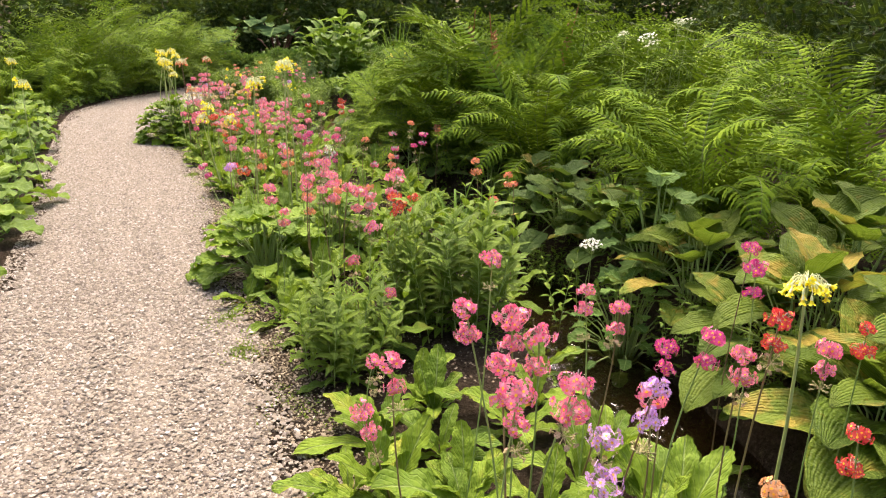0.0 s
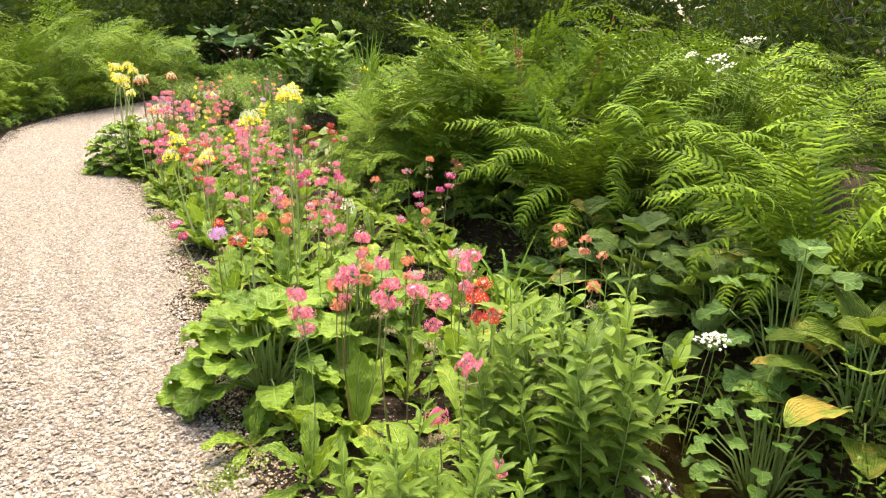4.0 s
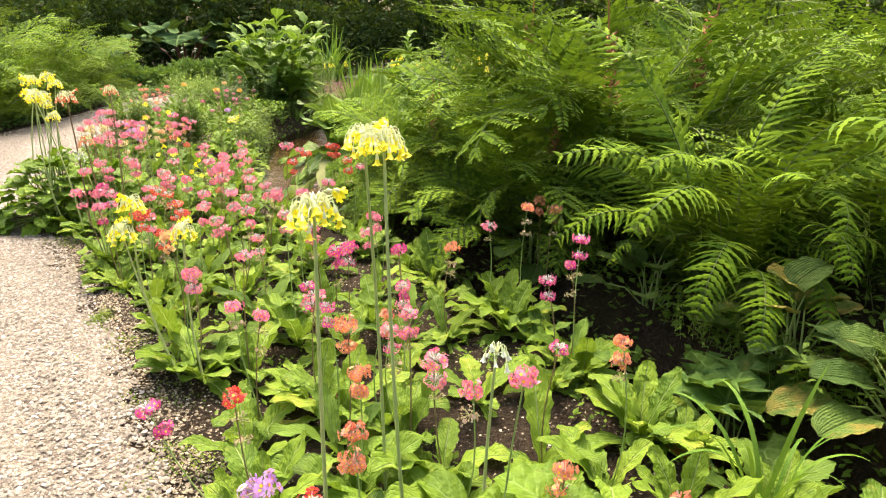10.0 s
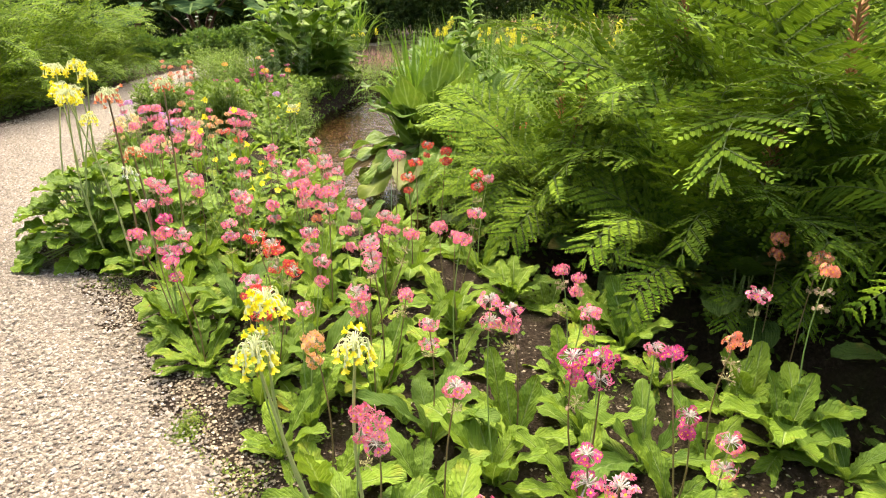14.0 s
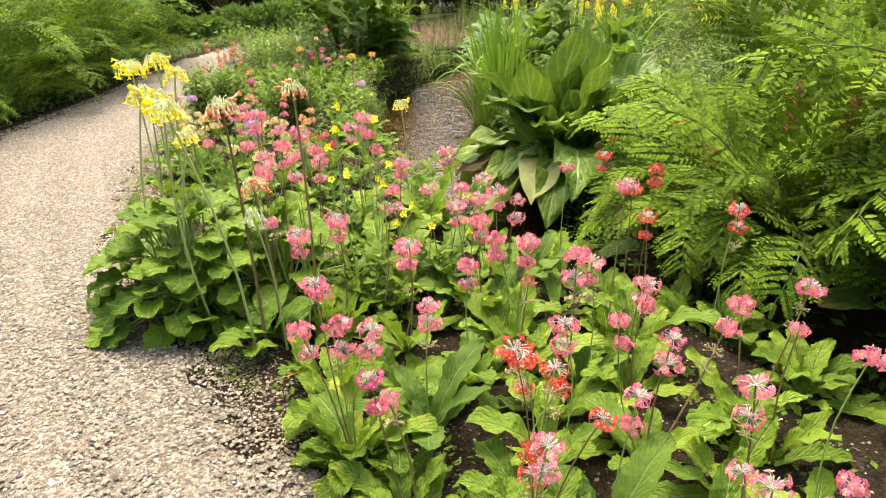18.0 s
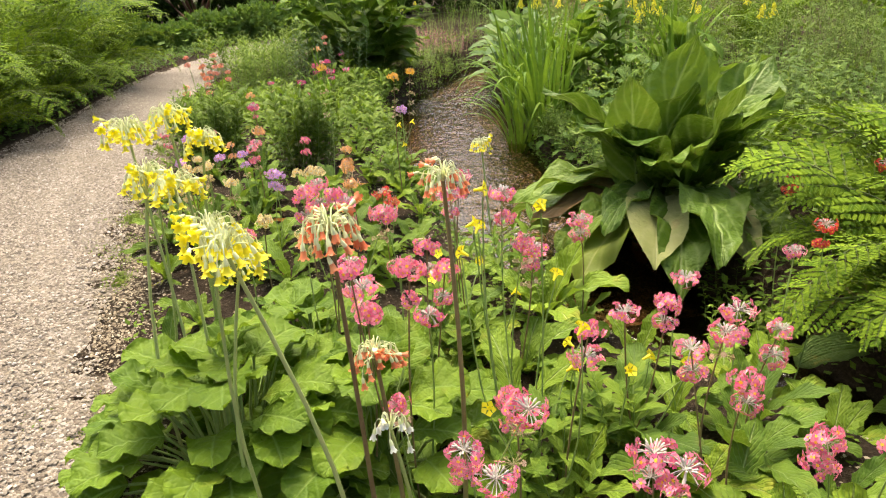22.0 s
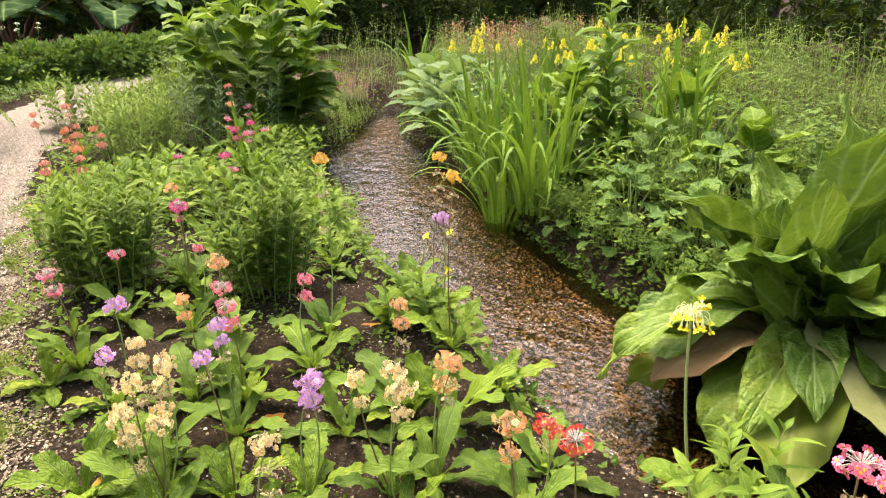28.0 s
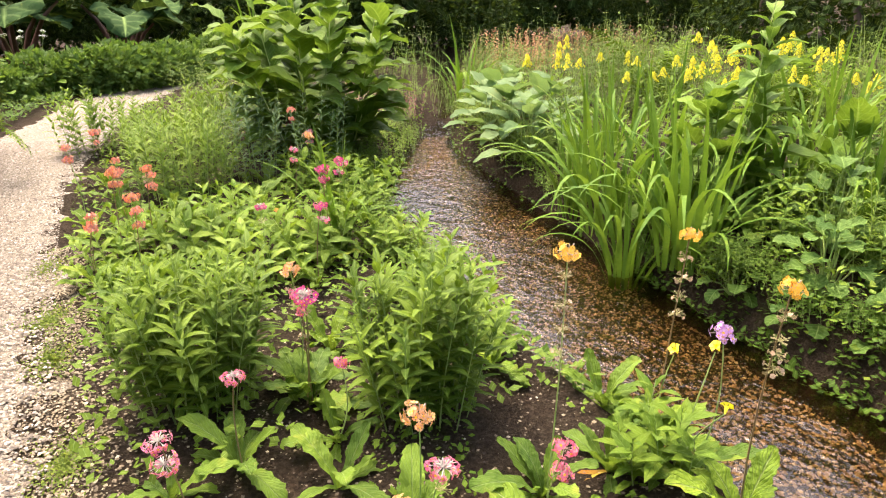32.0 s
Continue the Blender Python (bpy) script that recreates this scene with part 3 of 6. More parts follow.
PRIMULA_OLD = rosette_leaves(spoon, M["primula_old"], 4, (0.13, 0.22), (0.26, 0.34), 3, up=(5, 20), tip=(-40, -15))
COWSLIP_LEAF = rosette_leaves(heart, M["cowslip"], 10, (0.24, 0.32), (0.4, 0.48), 5, up=(62, 84), tip=(-40, 5), stalk=0.4, wave=0.05, nl=12, rag=0.03)


def floret(r, rng):
    """A five-petalled flower in the xy plane, each petal notched, with a raised eye."""
    s = Shape()
    for k in range(5):
        a = 2 * math.pi * k / 5
        c = lambda rad, off, h: (rad * r * math.cos(a + off), rad * r * math.sin(a + off), h * r)
        s.face([c(0.16, 0, 0), c(0.74, -0.58, 0.08), c(1.06, -0.34, 0.0), c(0.9, 0, 0.1), c(1.06, 0.34, 0.0), c(0.74, 0.58, 0.08)], 0)
    s.face([(0.34 * r * math.cos(6.283 * k / 5 + 0.63), 0.31 * r * math.sin(6.283 * k / 5 + 0.63), 0.15 * r) for k in range(5)], 1)
    s.face([(0.13 * r * math.cos(6.283 * k / 5), 0.13 * r * math.sin(6.283 * k / 5), 0.22 * r) for k in range(5)], 1)
    return s


def whorl(colour, seed, radius=0.030, count=17, petal=0.0115):
    """A round head of florets on short stalks, facing out all round, with a few mealy buds on top; the stem runs along z."""
    rng = random.Random(seed)
    s = Shape()
    for i in range(count):
        up = -0.62 + 1.5 * (i + 0.5) / count + rng.uniform(-0.09, 0.09)
        az = i * 2.4 + rng.uniform(-0.4, 0.4)
        flat = math.sqrt(1 - up * up) if abs(up) < 1 else 0.0
        d = Vector((math.cos(az) * flat, math.sin(az) * flat, up))
        p = Vector((d.x * 1.08, d.y * 1.08, d.z * 0.82)) * radius * rng.uniform(0.66, 1.24)
        q = d.to_track_quat("Z", "Y").to_matrix().to_4x4()
        s.add(floret(petal * rng.uniform(0.85, 1.2), rng), Matrix.Translation(p) @ q @ pose(0, 0, 0, rng.uniform(-38, 38), rng.uniform(-38, 38), rng.uniform(0, 90)))
        s.tube([(0, 0, 0.0), p * 0.55, p * 0.96], [0.0007, 0.0006, 0.0013], 3, 2)
    for i in range(6):
        az = i * 2.4
        d = Vector((math.cos(az) * 0.5, math.sin(az) * 0.5, rng.uniform(0.7, 1.1))).normalized() * radius * rng.uniform(0.75, 1.0)
        s.tube([d * 0.3, d * 0.8, d, d * 1.12], [0.0007, 0.0015, 0.0022, 0.0006], 4, 0 if i % 3 else 2)
    return s.mesh("flower_whorl", M[colour], M["eye"], M["calyx"])


def mealy_whorl(colour, seed, radius=0.033, count=20, petal=0.0112):
    """An open whorl: florets round the sides on pale stalks, and a white mealy tuft of calyces in the middle."""
    rng = random.Random(seed)
    s = Shape()
    for i in range(count):
        up = rng.uniform(-0.65, 0.42)
        az = i * 2.4 + rng.uniform(-0.3, 0.3)
        flat = math.sqrt(1 - up * up)
        d = Vector((math.cos(az) * flat, math.sin(az) * flat, up))
        p = Vector((d.x * 1.12, d.y * 1.12, d.z * 0.85)) * radius * rng.uniform(0.82, 1.15)
        q = d.to_track_quat("Z", "Y").to_matrix().to_4x4()
        s.add(floret(petal * rng.uniform(0.85, 1.15), rng), Matrix.Translation(p) @ q @ pose(0, 0, 0, rng.uniform(-32, 32), rng.uniform(-32, 32), rng.uniform(0, 90)))
        s.tube([(0, 0, 0.004), p * 0.6 + Vector((0, 0, 0.004)), p * 0.95], [0.0008, 0.0008, 0.0016], 3, 2)
    for i in range(14):
        az = i * 2.4
        d = Vector((math.cos(az) * 0.75, math.sin(az) * 0.75, rng.uniform(0.45, 1.1))).normalized() * radius * rng.uniform(0.55, 0.85)
        s.tube([d * 0.2, d * 0.7, d, d * 1.15], [0.0008, 0.0014, 0.0024, 0.0008], 4, 2)
    return s.mesh("flower_whorl", M[colour], M["eye"], M["meal"])


def seed_whorl(seed, dry=0):
    """A spent whorl: thin flower stalks with dry capsules, a few with a shrivelled petal."""
    rng = random.Random(seed)
    s = Shape()
    for i in range(19):
        az, up = i * 2.4, rng.uniform(-0.35, 0.9)
        d = Vector((math.cos(az), math.sin(az), up)).normalized() * rng.uniform(0.8, 1.2)
        s.tube([(0, 0, 0), d * 0.012 + Vector((0, 0, 0.002)), d * 0.021, d * 0.0245, d * 0.029], [0.0007, 0.0007, 0.001, 0.003, 0.0008], 4, 0)
        if dry and i % 3 == 0:
            s.add(floret(0.008, rng), Matrix.Translation(d * 0.029) @ d.to_track_quat("Z", "Y").to_matrix().to_4x4() @ pose(0, 0, 0, rng.uniform(-40, 40), rng.uniform(-40, 40), 0), 1)
    return s.mesh("seed_whorl", M["seed"], M["husk"], M["husk"])


def stalk(mat, radius, seed, bow=0.03):
    """A stem one metre long, slightly bowed."""
    rng = random.Random(seed)
    bx, by = rng.uniform(-bow, bow), rng.uniform(-bow, bow)
    s = Shape()
    s.tube([(bx * math.sin(math.pi * k / 6), by * math.sin(math.pi * k / 6), k / 6) for k in range(7)], [radius * (1.15 - 0.4 * k / 6) for k in range(7)], 6)
    return s.mesh("stalk", mat)


WHORLS = {c: [whorl(c, 30 + i, 0.025 + 0.0035 * i, 18 + 4 * i, 0.0108) for i in range(3)] for c in ("pink", "magenta", "red", "orange", "lilac", "cream", "salmon", "golden", "rose")}
MEALY = {c: [mealy_whorl(c, 50 + i, 0.03 + 0.003 * i, 18 + 2 * i) for i in range(2)] for c in ("pink", "magenta", "red")}
SEED_WHORLS = [seed_whorl(3), seed_whorl(8, 1), seed_whorl(12, 1)]
STALKS = [stalk(M["stem"], 0.0025, 1), stalk(M["stem"], 0.0024, 2), stalk(M["stem_red"], 0.0025, 7), stalk(M["stem_red"], 0.0027, 3)]
THICK_STALKS = [stalk(M["stem_pale"], 0.0048, 4, 0.05), stalk(M["stem_pale"], 0.0048, 5, 0.05), stalk(M["stem_red"], 0.0056, 6, 0.03)]
WORDS = {"pink": "rose pink", "magenta": "deep magenta", "red": "scarlet red", "orange": "bright orange", "lilac": "pale lilac", "cream": "creamy yellow", "salmon": "soft apricot", "golden": "golden orange", "rose": "pale coral"}
plants = random.Random(11)
rooted = []


def stand(parent, meshes, base, top, rng):
    """A stalk mesh stretched from base to top."""
    d = Vector(top) - Vector(base)
    q = d.to_track_quat("Z", "Y").to_matrix().to_4x4()
    part("stalk", rng.choice(meshes), parent, Matrix.Translation(base) @ q @ pose(0, 0, 0, 0, 0, rng.uniform(0, 360)) @ Matrix.Diagonal((1, 1, d.length, 1)))
    return q


def rosette(parent, rng, upright, low, old, size=1.0, table=None):
    up, lo = table or (PRIMULA_LEAF, PRIMULA_LOW)
    start = rng.uniform(0, 360)
    for i in range(upright):
        part("leaf", rng.choice(up), parent, pose(0, 0, -0.01, rng.uniform(-8, 8), 0, start + i * 137.5) @ Matrix.Scale(size * rng.uniform(0.75, 1.1), 4))
    for i in range(low):
        part("leaf", rng.choice(lo), parent, pose(0, 0, -0.005, 0, 0, start + 50 + i * 137.5 + rng.uniform(-20, 20)) @ Matrix.Scale(size * rng.uniform(0.8, 1.15), 4))
    for i in range(old):
        part("leaf", rng.choice(PRIMULA_OLD), parent, pose(0, 0, 0.0, 0, 0, rng.uniform(0, 360)) @ Matrix.Scale(size * rng.uniform(0.8, 1.1), 4), "yellowed withering leaf")


def candelabra(colour, heads, leaves=(5, 3), tiers=2, size=1.0):
    """Candelabra primulas; heads are the top whorls, and those close together rise from one rosette."""
    rng = plants
    left = list(heads)
    while left:
        x0, y0, _ = left[0]
        mine = [q for q in left if math.hypot(q[0] - x0, q[1] - y0) < 0.17]
        left = [q for q in left if q not in mine]
        bx = sum(q[0] for q in mine) / len(mine) + rng.uniform(-0.04, 0.04)
        by = sum(q[1] for q in mine) / len(mine) + rng.uniform(-0.02, 0.06)
        bx = max(bx, path_right(by) + 0.21)
        h = float(lie(bx, by))
        rooted.append((bx, by))
        p = thing("candelabra_primula", (bx, by, h), WORDS[colour] + " candelabra primula with crinkled green leaves in the bed", "primula", "candelabra primulas in the bed", 0)
        dark = rng.random() < (0.55 if by > 8.8 else 0.12)
        rosette(p, rng, leaves[0] + rng.randint(-1, 1), leaves[1], 1 if rng.random() < 0.25 else 0, size * rng.uniform(0.85, 1.1) * (0.98 if by > 8.8 else 1.22), (DARK_LEAF, DARK_LOW) if dark else None)
        for x, y, z in mine:
            top = Vector((x - bx, y - by, max(0.12, z - h)))
            q = stand(p, STALKS, (rng.uniform(-0.015, 0.015), rng.uniform(-0.015, 0.015), 0), top, rng)
            n = 5 if colour == "golden" else rng.choice((tiers, tiers, tiers + 1, tiers + 1) if y < 2.6 else (1, tiers, tiers, tiers + 1))
            for k in range(n):
                c = top * (1 - k * rng.uniform(0.056, 0.082) / top.length)
                grown = (1.1 if 6.8 < y < 9 else 1.0) * (1.0 if k == 0 else 0.88) * rng.uniform(0.78, 1.06)
                faded = k >= (1 if colour == "golden" else 2) or (k == 1 and rng.random() < 0.25)
                w = part("seed_whorl" if faded else "flower_whorl", rng.choice(SEED_WHORLS if faded else MEALY[colour] if colour in MEALY and y > 3.5 and rng.random() < 0.55 else WHORLS[colour]), p, Matrix.Translation(c) @ q @ pose(0, 0, 0, 0, 0, rng.uniform(0, 360)) @ Matrix.Scale(grown, 4))
                tagged(w, kind="stuff")


def bell(flare=1.0):
    """One nodding bell with its pale mealy calyx, hanging along -z from the origin."""
    s = Shape()
    s.tube([(0, 0, 0.001), (0, 0, -0.003), (0, 0, -0.009), (0, 0, -0.014)], [0.0014, 0.0034, 0.0042, 0.0046], 7, 1)
    s.tube([(0, 0, -0.011), (0, 0, -0.018), (0, 0, -0.024), (0, 0, -0.027)], [0.004, 0.0048, 0.0056 + 0.001 * flare, 0.006 + 0.0028 * flare], 8, 0)
    for k in range(5):
        a = 2 * math.pi * k / 5
        c = lambda r, o, z: (r * math.cos(a + o), r * math.sin(a + o), z)
        s.face([c(0.008 * flare, -0.55, -0.0258), c(0.0122 * flare, -0.32, -0.0292), c(0.0112 * flare, 0, -0.0298), c(0.0122 * flare, 0.32, -0.0292), c(0.008 * flare, 0.55, -0.0258)], 0)
    return s


BELL_SHAPE = bell(1.12)
BELL = {c: bell(f).mesh("bell", M[c], M["farina"]) for c, f in (("yellow", 1.12), ("coral", 0.85), ("white", 0.8))}


def umbel_stalks(seed, count, spread, joined=False):
    """The arched flower stalks of one nodding umbel, and the pose of the bell at the end of each."""
    rng = random.Random(seed)
    s, ends = Shape(), []
    for i in range(count):
        az = i * 2.4 + rng.uniform(-0.3, 0.3)
        q = (i + 0.5) / count
        out = spread * (0.3 + 0.7 * q ** 0.6) * rng.uniform(0.85, 1.12)
        c, n = math.cos(az), math.sin(az)
        young = i % 8 == 3
        rise = 0.034 * (1 - 0.75 * q * q) + rng.uniform(0.002, 0.016)
        drop = -0.004 if young else rng.uniform(0.006, 0.02) + 0.016 * q
        pts = [Vector((0, 0, 0)), Vector((c * out * 0.4, n * out * 0.4, rise * 0.9)), Vector((c * out * 0.75, n * out * 0.75, rise)), Vector((c * out * 0.96, n * out * 0.96, rise - drop * 0.45)), Vector((c * out, n * out, rise - drop))]
        s.tube(pts, [0.0018, 0.0015, 0.0014, 0.0014, 0.0016], 4, 0)
        lean = rng.uniform(60, 110) if young else rng.uniform(0, 28)
        ends.append(Matrix.Translation(pts[-1]) @ pose(0, 0, 0, 0, 0, math.degrees(az)) @ pose(0, 0, 0, 0, -lean, rng.uniform(0, 72)))
    if joined:
        for e in ends:
            s.add(BELL_SHAPE, e @ Matrix.Scale(rng.uniform(0.85, 1.05), 4), 1)
        return s.mesh("flower_head", M["farina"], M["yellow"], M["farina"]), ends
    return s.mesh("flower_stalks", M["farina"]), ends


UMBEL_STALKS = [umbel_stalks(1, 31, 0.06), umbel_stalks(2, 33, 0.063), umbel_stalks(3, 28, 0.056)]
SMALL_UMBEL = [umbel_stalks(4, 10, 0.04)]
FAR_UMBEL = [umbel_stalks(5, 31, 0.06, True), umbel_stalks(6, 29, 0.058, True)]


def cowslip(colour, heads, leaves=4, foot=0.10, words="yellow", size=1.0, joined=None):
    """Giant cowslips: tall bare stems with nodding bells over stalked round leaves."""
    rng = plants
    for x, y, z in heads:
        bx, by = x + rng.uniform(-foot, foot), y + rng.uniform(-foot, foot)
        if x > path_right(y) - 0.4:
            bx = max(bx, path_right(by) + 0.2)
        h = float(lie(bx, by))
        p = thing("giant_cowslip", (bx, by, h), "tall giant cowslip with nodding " + words + " bells and round leaves", "primula", "giant cowslips")
        top = Vector((x - bx, y - by, z - h))
        q = stand(p, THICK_STALKS[:2] if colour != "coral" else THICK_STALKS[2:], (0, 0, 0), top, rng)
        me, ends = rng.choice(joined or (SMALL_UMBEL if colour == "white" else UMBEL_STALKS))
        k = part("flower_head", me, p, Matrix.Translation(top) @ pose(0, 0, 0, 0, 0, rng.uniform(0, 360)) @ Matrix.Scale(size * (rng.uniform(0.82, 0.98) if y < 7 else rng.uniform(0.78, 1.0)), 4))
        tagged(k, kind="stuff")
        if joined is None:
            for e in ends:
                part("bell", BELL[colour], k, e @ Matrix.Scale(rng.uniform(0.85, 1.05), 4))
        rosette(p, rng, leaves, 0, 0, rng.uniform(0.75, 1.0), (COWSLIP_LEAF, COWSLIP_LEAF))


def bare_rosette(x, y, size, up=7, low=5, old=0, dark=False):
    p = thing("primula_rosette", (x, y, float(lie(x, y))), "crinkled " + ("dark" if dark else "light") + " green primula leaf rosette without flowers on soil", "primula", "primula rosettes in the bed")
    rosette(p, plants, up, low, old, size, (DARK_LEAF, DARK_LOW) if dark else None)


def leaf_dome(name, x, y, R, H, count, L, ratio, prof, mat, label, category, group="", low=0.1, droop=(-55, -20), lift=20, size=(0.8, 1.15), z=None, hang=45, **kw):
    """A dome of overlapping stalked leaves: those on top lie flat, those at the sides hang outward."""
    rng = plants
    p = thing(name, (x, y, float(lie(x, y)) if z is None else z), label, category, group, rng.uniform(0, 360))
    for i in range(count):
        u = 1 - (1 - low) * ((i + 0.5) / count)
        a = i * 2.39996 + rng.uniform(-0.25, 0.25)
        r = R * math.sqrt(max(0, 1 - u * u)) * rng.uniform(0.85, 1.05)
        h = H * u * rng.uniform(0.85, 1.1)
        k = L * rng.uniform(*size)
        back = 0.62 * k
        P = ((r - back) * math.cos(a), (r - back) * math.sin(a), max(0.03, h))
        foot = (0.12 * R * math.cos(a), 0.12 * R * math.sin(a), -0.01)
        steep = lift + 25 * u - hang * (1 - u) + rng.uniform(-12, 12)
        me = stalked_leaf(foot, P, math.degrees(a) - 90 + rng.uniform(-28, 28), k, k * rng.uniform(*ratio), prof, steep, steep + rng.uniform(*droop), mat, rng, **kw)
        part("leaf", me, p)
    return p


def round_mound(x, y, R, H, count, label, L=0.19, **kw):
    return leaf_dome("leafy_clump", x, y, R, H, count, L, (0.78, 0.98), heart, M["cowslip"], label, "plant", "", nl=12, nw=6, wave=0.075, rag=0.035, **kw)


# ---- ferns ----
def spine(L, e0, e1, n, bend=1.3, sway=0.0):
    """Points and directions along an arching midrib."""
    y = z = x = 0.0
    out = []
    for i in range(n + 1):
        s = i / n
        a = radians(e0 + (e1 - e0) * s ** bend)
        if i:
            y, z, x = y + math.cos(a) * L / n, z + math.sin(a) * L / n, x + sway * s * L / n
        out.append((Vector((x, y, z)), Vector((0, math.cos(a), math.sin(a))), Vector((0, -math.sin(a), math.cos(a))), s))
    return out


def lady_frond(L, e0, e1, seed, pairs=24, teeth=5):
    """A finely cut frond: tapering drooping pinnae, each ridged along its rib and toothed on both sides."""
    rng = random.Random(seed)
    s = Shape()
    sp = spine(L, e0, e1, pairs + 4, 2.0, rng.uniform(-0.2, 0.2))
    s.tube([p for p, *_ in sp], [0.0036 * (1.1 - q) + 0.0008 for *_, q in sp], 4, 1)
    gap = L / (pairs + 4)
    for p, t, n, q in sp[4:]:
        long = 0.16 * L ** 0.5 * (math.sin(math.pi * min(1, 0.16 + 0.84 * (q - 0.1) ** 0.8)) ** 0.85 + 0.05) * rng.uniform(0.88, 1.08)
        for side in (-1, 1):
            d = (Vector((side, 0, 0)) * 0.9 + t * rng.uniform(0.28, 0.56) + n * rng.uniform(-0.2, 0.2)).normalized()
            w = (t - d * t.dot(d)).normalized()
            up = (n - d * n.dot(d)).normalized()
            half = min(0.42 * gap, 0.15 * long + 0.002)
            droop = rng.uniform(0.1, 0.6)
            rib, left, right = [], [], []
            for k in range(2 * teeth + 1):
                u = k / (2 * teeth)
                c = p + d * long * (u - 0.12 * u * u) - up * droop * long * u * u + t * 0.16 * long * u * u
                h = half * (1 - u ** 1.6) * (1.0 if k % 2 else 0.42) * (1 if k < 2 * teeth else 0)
                rib.append(c), left.append(c + w * h + d * h * 0.5 - up * h * 0.45), right.append(c - w * h + d * h * 0.5 - up * h * 0.2)
            s.grid([left, rib, right], [[(0.1, 0.5)] * len(rib), [(0.3, 0.5)] * len(rib), [(0.1, 0.5)] * len(rib)])
    return s.mesh("frond", M["fern"], M["frond_rib"], smooth=False)


def royal_frond(L, e0, e1, seed, pairs=8, leaflets=9):
    """A twice-divided frond with separate oblong leaflets."""
    rng = random.Random(seed)
    s = Shape()
    sp = spine(L, e0, e1, pairs + 4, 2.2, rng.uniform(-0.25, 0.25))
    s.tube([p for p, *_ in sp], [0.005 * (1.1 - q) + 0.001 for *_, q in sp], 5, 1)

    def leaflet(b, d, across, length, wide):
        tip = b + d * length - Vector((0, 0, 0.12 * length))
        m1, m2 = b.lerp(tip, 0.2), b.lerp(tip, 0.72)
        if leaflets > 9:
            s.face([m1 + across * wide * 0.8, m2 + across * wide * 0.9, tip, m2 - across * wide, m1 - across * wide], 0, [(0.9, 0.2), (0.9, 0.8), (0.5, 1), (0.1, 0.8), (0.1, 0.2)])
        else:
            s.face([b, m1.lerp(m2, 0.6) + across * wide, tip, m1.lerp(m2, 0.6) - across * wide], 0, [(0.5, 0), (0.9, 0.6), (0.5, 1), (0.1, 0.6)])

    for i, (p, t, n, q) in enumerate(sp[3:]):
        long = 0.2 * L * (0.55 + 0.45 * math.sin(math.pi * min(1, q * 1.05))) * (0.45 if i == len(sp) - 4 else 1)
        for side in (-1, 1):
            d = (Vector((side, 0, 0)) * 0.75 + t * 0.65 + n * rng.uniform(-0.25, 0.2)).normalized()
            if i == len(sp) - 4:
                d = (t + Vector((side, 0, 0)) * 0.35).normalized()
            n = (n + t * rng.uniform(-0.6, 0.6) + Vector((0, 0, rng.uniform(0.1, 1.1)))).normalized()
            n = (n - d * n.dot(d)).normalized()
            w = d.cross(n).normalized()
            for k in range(leaflets):
                b = p + d * long * (k + 0.8) / leaflets - n * 0.18 * long * ((k + 1) / leaflets) ** 2
                size = 0.23 * long * (1 - 0.45 * (k / leaflets) ** 2) * rng.uniform(0.85, 1.1)
                for way in (-1, 1):
                    e = (w * way + d * 0.6 + n * rng.uniform(-0.3, 0.2)).normalized()
                    leaflet(b, e, e.cross(n).normalized(), size, size * 0.2)
            leaflet(p + d * long, d, w, long * 0.17, long * 0.03)
            s.tube([p, p + d * long * 0.5 - n * 0.045 * long, p + d * long - n * 0.18 * long], [0.0018, 0.0014, 0.0008], 3, 1)
    return s.mesh("frond", M["royal"], M["frond_rib"], smooth=False)


LADY_FORMS = [(1.42, 86, 10), (1.34, 82, -32), (1.2, 78, -55), (1.05, 72, -58), (0.86, 64, -52), (1.4, 85, -10)]
ROYAL_FORMS = [(1.5, 87, 22), (1.48, 83, -14), (1.38, 76, -40), (1.22, 67, -50), (1.02, 55, -54), (1.55, 86, 8)]
LADY = [lady_frond(L, a, b, k, 34, 4) for k, (L, a, b) in enumerate(LADY_FORMS)]
ROYAL = [royal_frond(L, a, b, k, 13, 11) for k, (L, a, b) in enumerate(ROYAL_FORMS)]
FAR_LADY = [lady_frond(L, a, b, k, 28, 3) for k, (L, a, b) in enumerate(LADY_FORMS)]
FAR_ROYAL = [royal_frond(L, a, b, k, 12, 8) for k, (L, a, b) in enumerate(ROYAL_FORMS)]
FERTILE = None
ferns = random.Random(21)


def fertile_frond():
    """The rusty, upright spore-bearing plume of the royal fern."""
    s = Shape()
    rng = random.Random(2)
    s.tube([(0, 0.02 * k, 0.22 * k) for k in range(7)], [0.005] * 7, 5, 0)
    for k in range(60):
        z = 0.75 + 0.4 * k / 60
        a = k * 2.4
        d = Vector((math.cos(a), math.sin(a), 0.9))
        b = Vector((0, 0.09 * z / 1.3, z))
        s.tube([b, b + d * 0.03, b + d * 0.055 * (1.3 - k / 60)], [0.004, 0.006, 0.002], 4, 0)
    return s.mesh("spore_plume", M["brown"])


